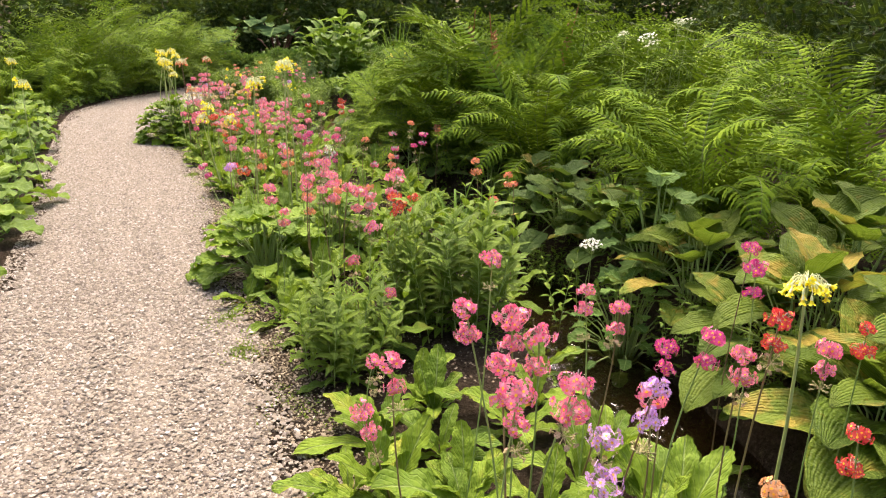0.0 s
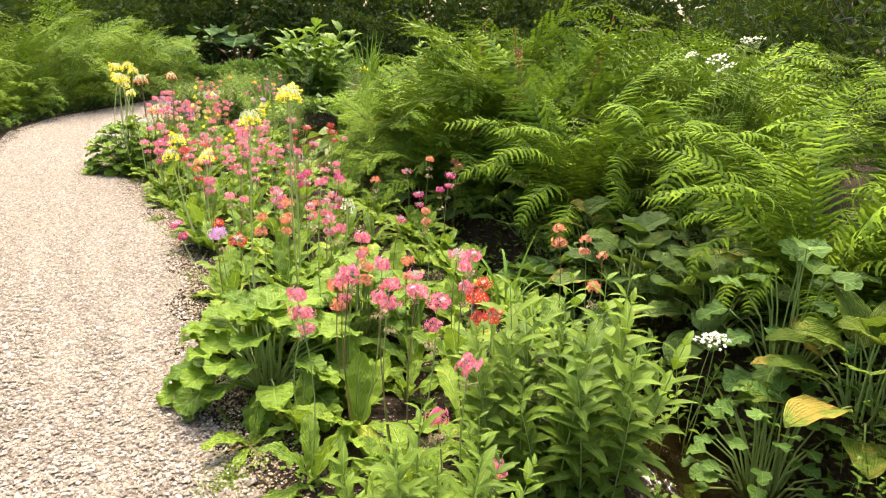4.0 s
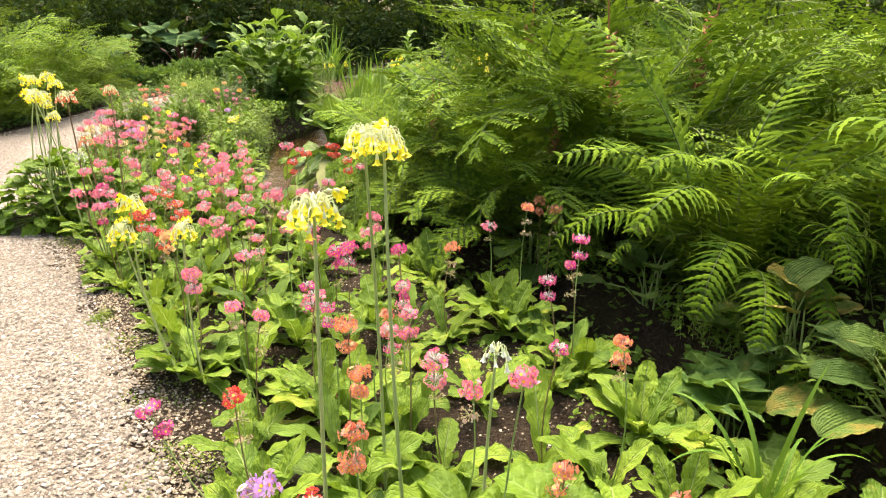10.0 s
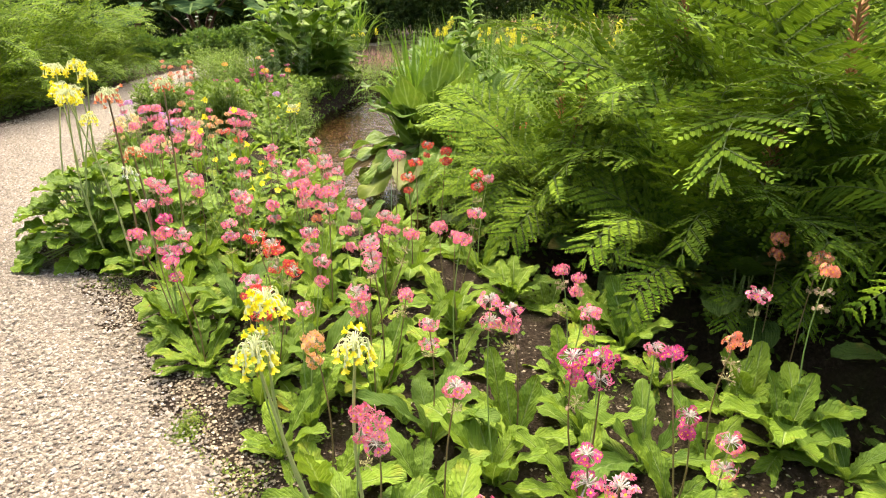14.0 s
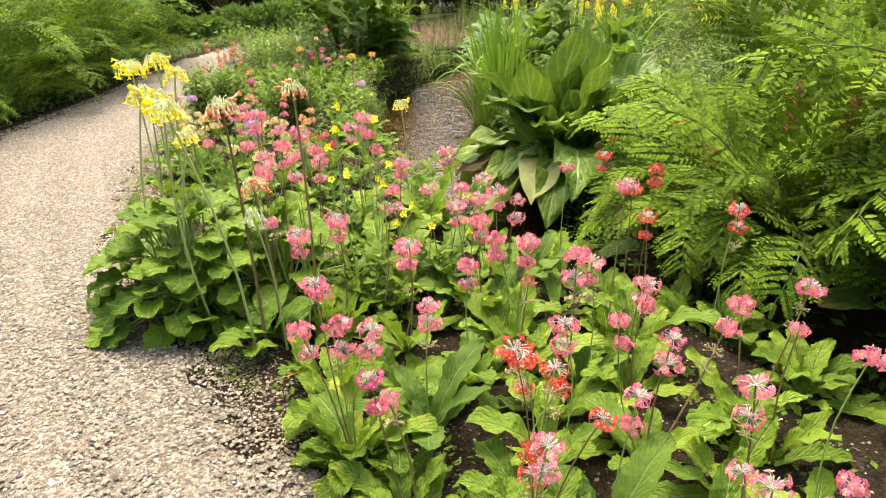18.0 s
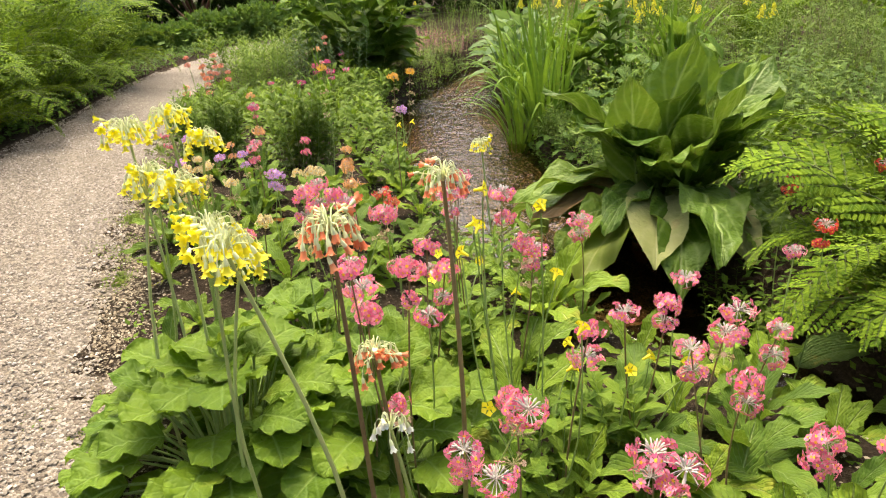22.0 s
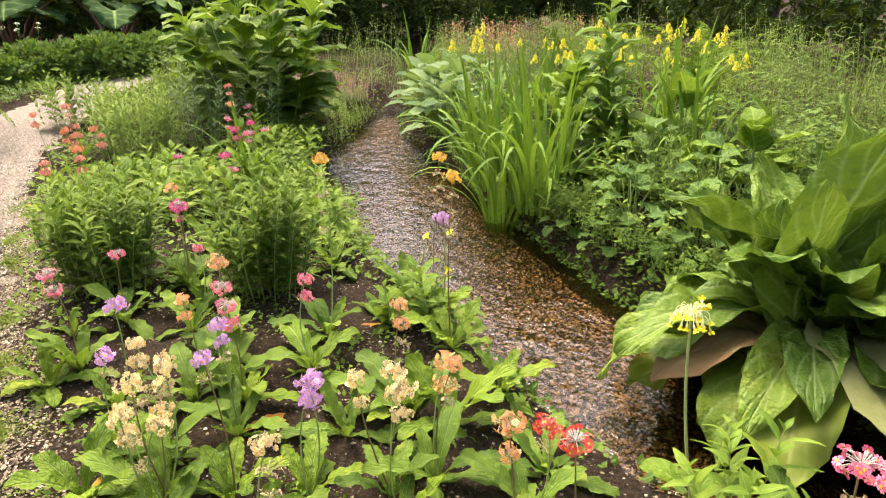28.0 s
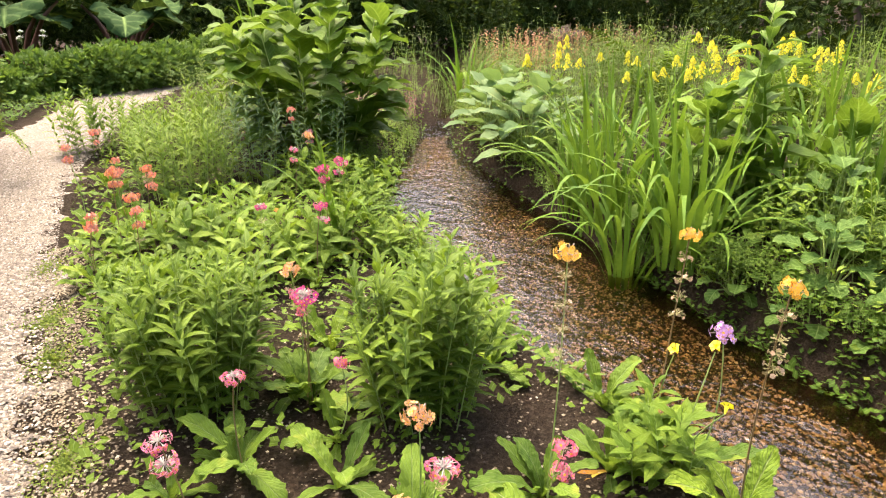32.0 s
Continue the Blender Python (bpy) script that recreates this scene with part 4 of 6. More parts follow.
def fern(kind, x, y, size, count, reach=0.12, plumes=0, label="", far=False, skew=0.6):
    rng = ferns
    z = float(lie(x, y))
    p = thing(kind, (x, y, z), label, "fern", "ferns", rng.uniform(0, 360), size)
    table = (FAR_LADY if far else LADY) if kind == "lady_fern" else (FAR_ROYAL if far else ROYAL)
    for i in range(count):
        k = i / count
        which = min(len(table) - 2, int(k ** skew * (len(table) - 1)))
        me = table[-1] if rng.random() < 0.2 and k < 0.5 and skew > 0.5 else table[which]
        r = reach * rng.uniform(0.2, 1)
        a = i * 137.5 + rng.uniform(-20, 20)
        part("frond", me, p, pose(-r * math.sin(radians(a)), r * math.cos(radians(a)), -0.02, rng.uniform(-14, 8), rng.uniform(-26, 26), a) @ Matrix.Scale(rng.uniform(0.68, 1.1), 4))
    for i in range(plumes):
        part("spore_plume", FERTILE, p, pose(rng.uniform(-0.2, 0.2), rng.uniform(-0.2, 0.2), 0, rng.uniform(-10, 10), 0, rng.uniform(0, 360)) @ Matrix.Scale(rng.uniform(0.75, 0.95), 4), "rust-brown spore plume")


FERTILE = fertile_frond()


# ---- large-leaved plants ----
CABBAGE_LEAF = rosette_leaves(paddle, M["cabbage"], 6, (0.6, 0.76), (0.34, 0.43), 43, up=(66, 84), tip=(48, 84), wave=0.09, nl=20, nw=8, rag=0.015)
CABBAGE_MID = rosette_leaves(paddle, M["cabbage"], 6, (0.58, 0.76), (0.33, 0.42), 49, up=(58, 75), tip=(10, 52), wave=0.12, nl=20, nw=8, rag=0.02)
CABBAGE_LOW = rosette_leaves(paddle, M["cabbage"], 5, (0.58, 0.8), (0.27, 0.35), 44, up=(34, 52), tip=(-60, -15), wave=0.14, nl=20, nw=8, rag=0.03)
CABBAGE_PALE = rosette_leaves(paddle, M["cabbage_pale"], 4, (0.52, 0.66), (0.36, 0.44), 50, up=(14, 30), tip=(-45, -20), wave=0.16, nl=22, nw=8, rag=0.05)
CABBAGE_OLD = rosette_leaves(paddle, M["cabbage_old"], 3, (0.5, 0.66), (0.34, 0.4), 45, up=(8, 22), tip=(-55, -35), wave=0.08, nl=14, nw=6, rag=0.05)
DOCK_LEAF = rosette_leaves(oval, M["dock"], 7, (0.40, 0.52), (0.58, 0.72), 46, up=(38, 62), tip=(-42, 0), stalk=0.1, wave=0.05, nl=10, nw=4, rag=0.03)
MULLEIN_LEAF = rosette_leaves(oval, M["mullein"], 5, (0.24, 0.36), (0.42, 0.5), 47, up=(40, 70), tip=(-40, 0), stalk=0.08, wave=0.04, nl=8, nw=4)
GUNNERA_LEAF = rosette_leaves(heart, M["gunnera"], 3, (0.75, 0.95), (0.95, 1.1), 48, up=(10, 30), tip=(-50, -25), wave=0.06, nl=14, nw=10, rag=0.16)
big = random.Random(31)


def crown(name, x, y, leaves, count, label, category, size=1.0, spread=0.12, group="", lean=12, z=None):
    """A clump of stalked leaves from one crown."""
    rng = big
    p = thing(name, (x, y, float(lie(x, y)) if z is None else z), label, category, group, rng.uniform(0, 360))
    for i in range(count):
        a, r = i * 137.5 + rng.uniform(-15, 15), spread * math.sqrt((i + 0.5) / count)
        part("leaf", rng.choice(leaves), p, pose(-r * math.sin(radians(a)), r * math.cos(radians(a)), -0.02, lean - 2.2 * lean * i / count + rng.uniform(-5, 5), 0, a) @ Matrix.Scale(size * rng.uniform(0.75, 1.1), 4))
    return p


def skunk_cabbage(x, y, size):
    rng = big
    p = thing("skunk_cabbage", (x, y, -0.08), "skunk cabbage with huge glossy upright paddle leaves and withered lower ones", "plant", "", 0, size)
    root = Shape()
    root.tube([(0.06, 0, -0.3), (0.03, 0, -0.15), (0, 0, 0), (0, 0, 0.06)], [0.26, 0.2, 0.14, 0.05], 12)
    part("rootstock", root.mesh("rootstock", M["brown"]), p, Matrix.Scale(1 / size, 4), "brown fibrous rootstock")
    for i in range(14):
        part("leaf", CABBAGE_LEAF[i % 6], p, pose(0.12 * math.cos(2.4 * i), 0.12 * math.sin(2.4 * i), 0, rng.uniform(-26, 6), rng.uniform(-18, 18), i * 137.5 + rng.uniform(-30, 30)) @ Matrix.Scale(rng.uniform(0.78, 1.08), 4))
    for i in range(20):
        part("leaf", CABBAGE_MID[i % 6], p, pose(0, 0, 0.01, rng.uniform(-8, 8), rng.uniform(-12, 12), i * 137.5 + 30 + rng.uniform(-15, 15)) @ Matrix.Scale(rng.uniform(0.78, 1.08), 4))
    for i in range(24):
        part("leaf", CABBAGE_LOW[i % 5], p, pose(0, 0, 0, rng.uniform(-8, 8), rng.uniform(-14, 14), i * 137.5 + 60 + rng.uniform(-15, 15)) @ Matrix.Scale(rng.uniform(0.8, 1.08), 4))
    for i, a in enumerate((70, 96, 128, 160, 200, 20)):
        part("leaf", CABBAGE_PALE[i % 4], p, pose(0, 0, 0, rng.uniform(-6, 6), rng.uniform(-12, 12), a) @ Matrix.Scale(rng.uniform(0.85, 1.1), 4), "yellowing drooping leaf")
    for i, a in enumerate((84, 146, 176)):
        part("leaf", CABBAGE_OLD[i % 3], p, pose(0, 0, 0.06, 14, 0, a) @ Matrix.Scale(rng.uniform(1.0, 1.15), 4), "withered pale brown leaf")


def gunnera(x, y, count, h):
    """Thick reddish stalks from one crown, each under a huge lobed leaf."""
    rng = big
    p = thing("gunnera", (x, y, float(lie(x, y))), "giant gunnera with huge lobed dark leaves on thick reddish stalks", "gunnera", "gunneras")
    for i in range(count):
        a, r = i * 2.4, 0.45 + 0.4 * rng.random()
        top = Vector((r * math.cos(a), r * math.sin(a), h * rng.uniform(0.6, 1.05)))
        s = Shape()
        s.tube([(0.14 * math.cos(a), 0.14 * math.sin(a), -0.02), (0.3 * top.x, 0.3 * top.y, 0.4 * top.z), (0.65 * top.x, 0.65 * top.y, 0.8 * top.z), top], [0.05, 0.042, 0.034, 0.022], 8)
        part("stalk", s.mesh("stalk", M["stem_dark"]), p, None, "thick reddish-brown stalk")
        part("leaf", rng.choice(GUNNERA_LEAF), p, Matrix.Translation(top) @ pose(0, 0, 0, rng.uniform(-12, 12), rng.uniform(-12, 12), math.degrees(a) - 90) @ Matrix.Translation((0, -0.25, 0)) @ Matrix.Scale(rng.uniform(0.85, 1.15), 4))


def leafy_stem(h, mat, seed, leaf=0.09, wide=0.27, gap=0.032, tip=True):
    """An upright stem with pairs of narrow leaves."""
    rng = random.Random(seed)
    s = Shape()
    bow = rng.uniform(-0.06, 0.06)
    pts = [(bow * (k / 6) ** 2, 0, h * k / 6) for k in range(7)]
    s.tube(pts, [0.003 - 0.0003 * k for k in range(7)], 4, 1)
    z, k = h * 0.12, 0
    while z < h:
        q = z / h
        L = leaf * (0.75 + 0.4 * math.sin(math.pi * q)) * (1 if q < 0.85 else 0.65) * rng.uniform(0.85, 1.15)
        for side in (0, 180):
            b = blade(L, L * wide, lance, rng.uniform(25, 55) + 25 * q, rng.uniform(-35, 5) + 30 * q, 0.2, 0.02, 2, 4, 2, 0, 0, rng)
            s.add(b, Matrix.Translation((bow * q * q, 0, z)) @ pose(0, 0, 0, 0, 0, side + k * 90 + rng.uniform(-20, 20)))
        z += gap * rng.uniform(0.8, 1.2)
        k += 1
    return s.mesh("leafy_stem", mat, M["stem"])


BUSH_STEMS = [leafy_stem(0.55, M["bush"], k, 0.1, 0.33, 0.04) for k in range(4)]
SMALL_STEMS = [leafy_stem(0.5, M["bush"], 14 + k, 0.095, 0.25, 0.034) for k in range(4)]
GREY_STEMS = [leafy_stem(0.95, M["grey"], 10 + k, 0.10, 0.17, 0.04) for k in range(3)]
BROAD_STEMS = [leafy_stem(0.34, M["broad"], 20 + k, 0.13, 0.36, 0.05) for k in range(3)]
HERB_STEMS = [leafy_stem(0.5, M["herb"], 30 + k, 0.06, 0.4, 0.05) for k in range(3)]
FINE_STEMS = [leafy_stem(0.5, M["bush"], 40 + k, 0.06, 0.14, 0.02) for k in range(3)]
BRIGHT_STEMS = [leafy_stem(0.5, M["herb"], 44 + k, 0.075, 0.17, 0.026) for k in range(3)]
bushes = random.Random(51)


def bush(name, x, y, stems, count, spread, size, label, category="plant", group="", flare=11):
    rng = bushes
    p = thing(name, (x, y, float(lie(x, y))), label, category, group, rng.uniform(0, 360))
    for i in range(count):
        a, r = i * 2.4, spread * math.sqrt((i + 0.5) / count)
        out = math.degrees(a) - 90
        part("leafy_stem", rng.choice(stems), p, pose(r * math.cos(a), r * math.sin(a), -0.01, -flare * r / spread + rng.uniform(-5, 5), rng.uniform(-6, 6), out) @ Matrix.Scale(size * rng.uniform(0.8, 1.1) * (1.05 - 0.25 * (r / spread) ** 2), 4))
    return p


IRIS_LEAF = [blade(rng_l, 0.033, strap, a, b, 0.12, 0, 1, 10, 2, bend=2.2, side=c, rng=random.Random(k)).mesh("leaf", M["iris"]) for k, (rng_l, a, b, c) in enumerate([(0.95, 86, 60, 0.02), (0.95, 82, 10, -0.1), (1.0, 78, -30, 0.1), (0.95, 68, -55, 0.05), (1.0, 88, 75, 0.0), (1.0, 74, -45, -0.08)])]


def sword_leaves(x, y, count, spread, size, label, z=None):
    rng = bushes
    p = thing("iris_clump", (x, y, float(lie(x, y)) if z is None else z), label, "plant", "iris clumps on the bank", rng.uniform(0, 360))
    for i in range(count):
        a, r = i * 137.5, spread * math.sqrt((i + 0.5) / count)
        part("leaf", rng.choice(IRIS_LEAF), p, pose(-r * math.sin(radians(a)), r * math.cos(radians(a)), -0.02, rng.uniform(-6, 6), rng.uniform(-8, 8), a + rng.uniform(-50, 50)) @ Matrix.Scale(size * rng.uniform(0.75, 1.12), 4))


def spike(colour, seed, length=0.28, count=34):
    """A loose spike of small flowers."""
    rng = random.Random(seed)
    s = Shape()
    s.tube([(0, 0, 0), (0, 0, length)], [0.003, 0.001], 4, 1)
    for i in range(count):
        z = length * (i + 0.5) / count
        d = Vector((math.cos(i * 2.4), math.sin(i * 2.4), 0.4)).normalized()
        p = d * rng.uniform(0.02, 0.06) * (1.15 - z / length) + Vector((0, 0, z))
        s.add(floret(0.012 * rng.uniform(0.8, 1.2), rng), Matrix.Translation(p) @ d.to_track_quat("Z", "Y").to_matrix().to_4x4())
        s.tube([(0, 0, z - 0.01), p], [0.001, 0.001], 3, 1)
    me = s.mesh("flower_spike", M[colour], M["stem"])
    return me


YELLOW_SPIKES = [spike("yellow", 1, 0.14, 30), spike("yellow", 2, 0.1, 24)]


def umbel(seed, radius=0.07):
    """A flat white umbel of tiny flower knots."""
    rng = random.Random(seed)
    s = Shape()
    for i in range(18):
        a, r = i * 2.4, radius * math.sqrt((i + 0.5) / 18)
        c = Vector((r * math.cos(a), r * math.sin(a), 0.045 + 0.03 * (1 - (r / radius) ** 2) + rng.uniform(-0.006, 0.006)))
        s.tube([(0, 0, 0), c * 0.6, c], [0.0012, 0.001, 0.001], 3, 1)
        for k in range(7):
            d = Vector((rng.uniform(-1, 1), rng.uniform(-1, 1), rng.uniform(0.2, 1))) * 0.009
            s.add(floret(0.0055, rng), Matrix.Translation(c + d) @ pose(0, 0, 0, rng.uniform(-30, 30), rng.uniform(-30, 30), 0))
    return s.mesh("umbel", M["white"], M["stem"])


UMBELS = [umbel(1), umbel(2, 0.05)]


def umbel_plant(x, y, h, heads, spread=0.3):
    rng = bushes
    p = thing("cow_parsley", (x, y, float(lie(x, y))), "white flat-topped umbel flowers on thin green stems", "plant", "white umbel plants", 0)
    for i in range(heads):
        top = Vector((rng.uniform(-spread, spread), rng.uniform(-spread, spread), h * rng.uniform(0.85, 1.05)))
        stand(p, STALKS[:2], (top.x * 0.3, top.y * 0.3, 0), top, rng)
        part("umbel", rng.choice(UMBELS), p, Matrix.Translation(top) @ pose(0, 0, 0, rng.uniform(-25, 25), rng.uniform(-25, 25), 0) @ Matrix.Scale(rng.uniform(0.7, 1.1), 4))
    for i in range(5):
        part("leafy_stem", rng.choice(HERB_STEMS), p, pose(rng.uniform(-0.1, 0.1), rng.uniform(-0.1, 0.1), 0, rng.uniform(-20, 20), 0, rng.uniform(0, 360)))


def tall_leafy(name, x, y, stems, spread, h, leaves, count, label, size=1.0):
    """Several stout stems close together, each with ascending leaves from the foot to the tip."""
    rng = big
    p = thing(name, (x, y, float(lie(x, y))), label, "plant")
    for i in range(stems):
        a, r = i * 2.4, spread * math.sqrt((i + 0.3) / stems)
        foot = Vector((0.5 * r * math.cos(a), 0.5 * r * math.sin(a), 0))
        top = Vector((1.25 * r * math.cos(a), 1.25 * r * math.sin(a), h * rng.uniform(0.85, 1.05) * (1.06 - 0.25 * r / spread)))
        stand(p, THICK_STALKS[:2], foot, top, rng)
        for k in range(count):
            q = (k + 0.5) / count
            c = foot.lerp(top, 0.04 + 0.94 * q)
            turn = k * 137.5 + rng.uniform(-20, 20) if rng.random() < 0.45 else math.degrees(a) - 90 + rng.uniform(-75, 75)
            part("leaf", rng.choice(leaves), p, pose(c.x, c.y, c.z, rng.uniform(-10, 10) + 22 * q - 6, rng.uniform(-8, 8), turn) @ Matrix.Scale(size * (1.12 - 0.45 * q) * rng.uniform(0.8, 1.12), 4))


def spike_plant(x, y, h, count, spread):
    rng = bushes
    p = thing("yellow_loosestrife", (x, y, float(lie(x, y))), "tall leafy perennial with bright yellow flower spikes", "plant", "yellow loosestrife")
    for i in range(count):
        bx, by = rng.uniform(-spread, spread), rng.uniform(-spread, spread)
        k = h / 0.5 * rng.uniform(0.85, 1.1)
        part("leafy_stem", rng.choice(HERB_STEMS), p, pose(bx, by, 0, rng.uniform(-5, 5), rng.uniform(-5, 5), rng.uniform(0, 360)) @ Matrix.Diagonal((1.2, 1.2, k, 1)))
        part("flower_spike", rng.choice(YELLOW_SPIKES), p, pose(bx, by, 0.5 * k * 0.97, 0, 0, rng.uniform(0, 360)))


def monkey_flower():
    s = Shape()
    for k in range(5):
        a = 2 * math.pi * k / 5
        c = lambda rad, off, h: (rad * math.cos(a + off), rad * math.sin(a + off), h)
        s.face([c(0.004, 0, 0), c(0.016, -0.6, 0.008), c(0.021, 0, 0.005), c(0.016, 0.6, 0.008)], 0)
    s.tube([(0, 0, 0.002), (0, 0, -0.012), (0, 0, -0.022)], [0.007, 0.004, 0.003], 5, 0)
    return s.mesh("flower", M["yellow"])


MONKEY = monkey_flower()


def monkey_plant(x, y, flowers, tall=0.42):
    rng = bushes
    p = bush("monkey_flower", x, y, BROAD_STEMS, 9, 0.12, 0.8, "low leafy monkey flower with open yellow blooms", "plant", "monkey flowers")
    for i in range(flowers):
        h = rng.uniform(0.28, tall)
        fx, fy = rng.uniform(-0.2, 0.2), rng.uniform(-0.2, 0.2)
        part("flower", MONKEY, p, pose(fx, fy, h, rng.uniform(40, 80), 0, rng.uniform(0, 360)), "yellow flower")
        stand(p, STALKS[:2], (fx * 0.4, fy * 0.4, 0), (fx, fy, h - 0.02), rng)


def ground_cover(name, count, place, mats, label, seed, size=(0.02, 0.05)):
    """Loose small leaves close to the ground."""
    g = np.random.default_rng(seed)
    x, y, z = place(g, count)
    n = len(x)
    L = g.uniform(*size, n)
    a, e = g.uniform(0, 6.28, n), g.uniform(-0.2, 0.9, n)
    d = np.stack([np.cos(a) * np.cos(e), np.sin(a) * np.cos(e), np.sin(e)], -1)
    w = np.stack([-np.sin(a), np.cos(a), g.uniform(-0.4, 0.4, n)], -1) * 0.3
    b = np.stack([x, y, z], -1)
    V = np.stack([b, b + (d * 0.45 + w) * L[:, None], b + d * L[:, None], b + (d * 0.45 - w) * L[:, None]], 1).reshape(-1, 3)
    F = np.arange(4 * n).reshape(-1, 4)
    me = bpy.data.meshes.new(name)
    me.from_pydata(V.tolist(), [], F.tolist())
    me.materials.append(mats)
    me.uv_layers.new(name="UVMap")
    return single(name, me, label, "ground cover", "stuff")


def leaf_cloud(seed, leaves, rx, ry, rz, size, low=0.0):
    """Leaves through the outer layers of a lumpy rounded crown."""
    g = np.random.default_rng(seed)
    lumps = g.normal(size=(14, 3))
    lumps /= np.linalg.norm(lumps, axis=1)[:, None]
    d = g.normal(size=(leaves, 3))
    d /= np.linalg.norm(d, axis=1)[:, None]
    bump = 0.8 + 0.28 * np.max(np.clip(d @ lumps.T, 0, 1) ** 6, axis=1)
    r = bump * (0.55 + 0.45 * g.random(leaves) ** 0.5)
    b = d * r[:, None] * np.array([rx, ry, rz]) + np.array([0, 0, rz + low])
    L = size * g.uniform(0.6, 1.3, leaves)
    t = d + 0.9 * g.normal(size=(leaves, 3))
    t /= np.linalg.norm(t, axis=1)[:, None]
    w = np.cross(t, g.normal(size=(leaves, 3)))
    w /= np.linalg.norm(w, axis=1)[:, None]
    V = np.stack([b, b + (t * 0.45 + w * 0.28) * L[:, None], b + t * L[:, None], b + (t * 0.45 - w * 0.28) * L[:, None]], 1).reshape(-1, 3)
    return V, np.arange(4 * leaves).reshape(-1, 4)


def cloud_mesh(name, mat, *args):
    V, F = leaf_cloud(*args)
    me = bpy.data.meshes.new(name)
    me.from_pydata(V.tolist(), [], F.tolist())
    me.materials.append(mat)
    me.uv_layers.new(name="UVMap")
    return me


def trunk_mesh(h, r, limbs, seed):
    rng = random.Random(seed)
    s = Shape()
    s.tube([(0.05 * math.sin(k), 0.04 * math.cos(2 * k), h * k / 8) for k in range(9)], [r * (1.35 - k / 9) for k in range(9)], 9)
    for i in range(limbs):
        a, z = i * 2.4, h * rng.uniform(0.35, 0.9)
        d = Vector((math.cos(a), math.sin(a), rng.uniform(0.4, 1.0)))
        b = Vector((0, 0, z))
        s.tube([b + d * (h * 0.07 * k) + Vector((0, 0, 0.01 * k * k)) for k in range(5)], [r * 0.45 * (1.1 - k / 5) for k in range(5)], 6)
    return s.mesh("trunk", M["bark"])


HEDGE_CROWNS = [cloud_mesh("crown", M["hedge_shade"], k, 2300, 1.5, 1.3, 1.25, 0.16) for k in (1, 2, 3)]
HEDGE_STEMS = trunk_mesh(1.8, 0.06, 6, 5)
TREE_CROWNS = [cloud_mesh("crown", M["hedge_shade"], k, 4500, 3.2, 3.2, 2.6, 0.38, 2.2) for k in (5, 6)]
TREE_TRUNK = trunk_mesh(5.0, 0.2, 9, 6)
LOW_CROWNS = [cloud_mesh("crown", M["lobed"], k, 1500, 0.5, 0.5, 0.3, 0.1) for k in (8, 9)]
woods = random.Random(61)


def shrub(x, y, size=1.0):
    p = thing("shrub", (x, y, float(lie(x, y))), "dense shrub closing the garden, its leaves coloured near black for shade", "shrub", "shrubs round the garden", woods.uniform(0, 360), size)
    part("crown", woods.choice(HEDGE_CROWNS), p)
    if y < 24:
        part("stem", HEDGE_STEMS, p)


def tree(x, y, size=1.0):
    p = thing("tree", (x, y, float(lie(x, y))), "unseen broad-leaved tree added for reflections, with a dark trunk and full crown", "tree", "trees round the garden", woods.uniform(0, 360), size)
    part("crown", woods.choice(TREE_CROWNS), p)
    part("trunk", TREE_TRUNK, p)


def low_herb(x, y, size, label="low bushy green ground cover plant"):
    p = thing("low_shrub", (x, y, float(lie(x, y)) - 0.05), label, "plant", "low herbs", woods.uniform(0, 360), size)
    part("crown", woods.choice(LOW_CROWNS), p)


def herb_patch_mesh(name, stems, count, r, tall, seed):
    """A tangle of leafy stems that nobody could count."""
    rng = random.Random(seed)
    s = Shape()
    for i in range(count):
        a, d = i * 2.4, r * math.sqrt((i + 0.5) / count)
        s.add(stems[i % len(stems)], pose(d * math.cos(a), d * math.sin(a), -0.03, rng.uniform(-14, 14), rng.uniform(-14, 14), rng.uniform(0, 360)) @ Matrix.Scale(tall * rng.uniform(0.65, 1.15), 4))
    return s


def simple_stem(h, leaf, wide, gap, seed):
    rng = random.Random(seed)
    s = Shape()
    s.tube([(0, 0, 0), (0.01, 0, h * 0.5), (0, 0.01, h)], [0.003, 0.002, 0.001], 3, 1)
    z, k = 0.06, 0
    while z < h:
        L = leaf * rng.uniform(0.7, 1.2)
        b = blade(L, L * wide, lance, rng.uniform(20, 60), rng.uniform(-40, 20), 0.2, 0.03, 2, 3, 1, 0, 0, rng)
        s.add(b, Matrix.Translation((0, 0, z)) @ pose(0, 0, 0, 0, 0, k * 137.5))
        z += gap
        k += 1
    return s


PATCH_STEMS = [simple_stem(0.5, 0.10, 0.38, 0.035, 1), simple_stem(0.45, 0.07, 0.55, 0.03, 2)]
FIELD_STEMS = [simple_stem(0.62, 0.085, 0.17, 0.026, 4), simple_stem(0.5, 0.11, 0.15, 0.03, 5), simple_stem(0.78, 0.07, 0.16, 0.026, 6)]
PATCHES = [herb_patch_mesh("herbs", FIELD_STEMS, 24, 0.42, 1.0, k).mesh("herbs", M["field"], M["stem"]) for k in (1, 2)]
LIGHT_STEMS = [leafy_stem(0.34, M["herb"], 60 + k, 0.13, 0.32, 0.045) for k in range(3)]
LOW_PATCHES = [herb_patch_mesh("herbs", PATCH_STEMS[:2], 34, 0.3, 0.6, k).mesh("herbs", M["bush"], M["stem"]) for k in (3, 4)]

DARK_PATCHES = [herb_patch_mesh("herbs", PATCH_STEMS[:2], 30, 0.36, 0.8, k).mesh("herbs", M["fringe"], M["stem"]) for k in (5, 6)]


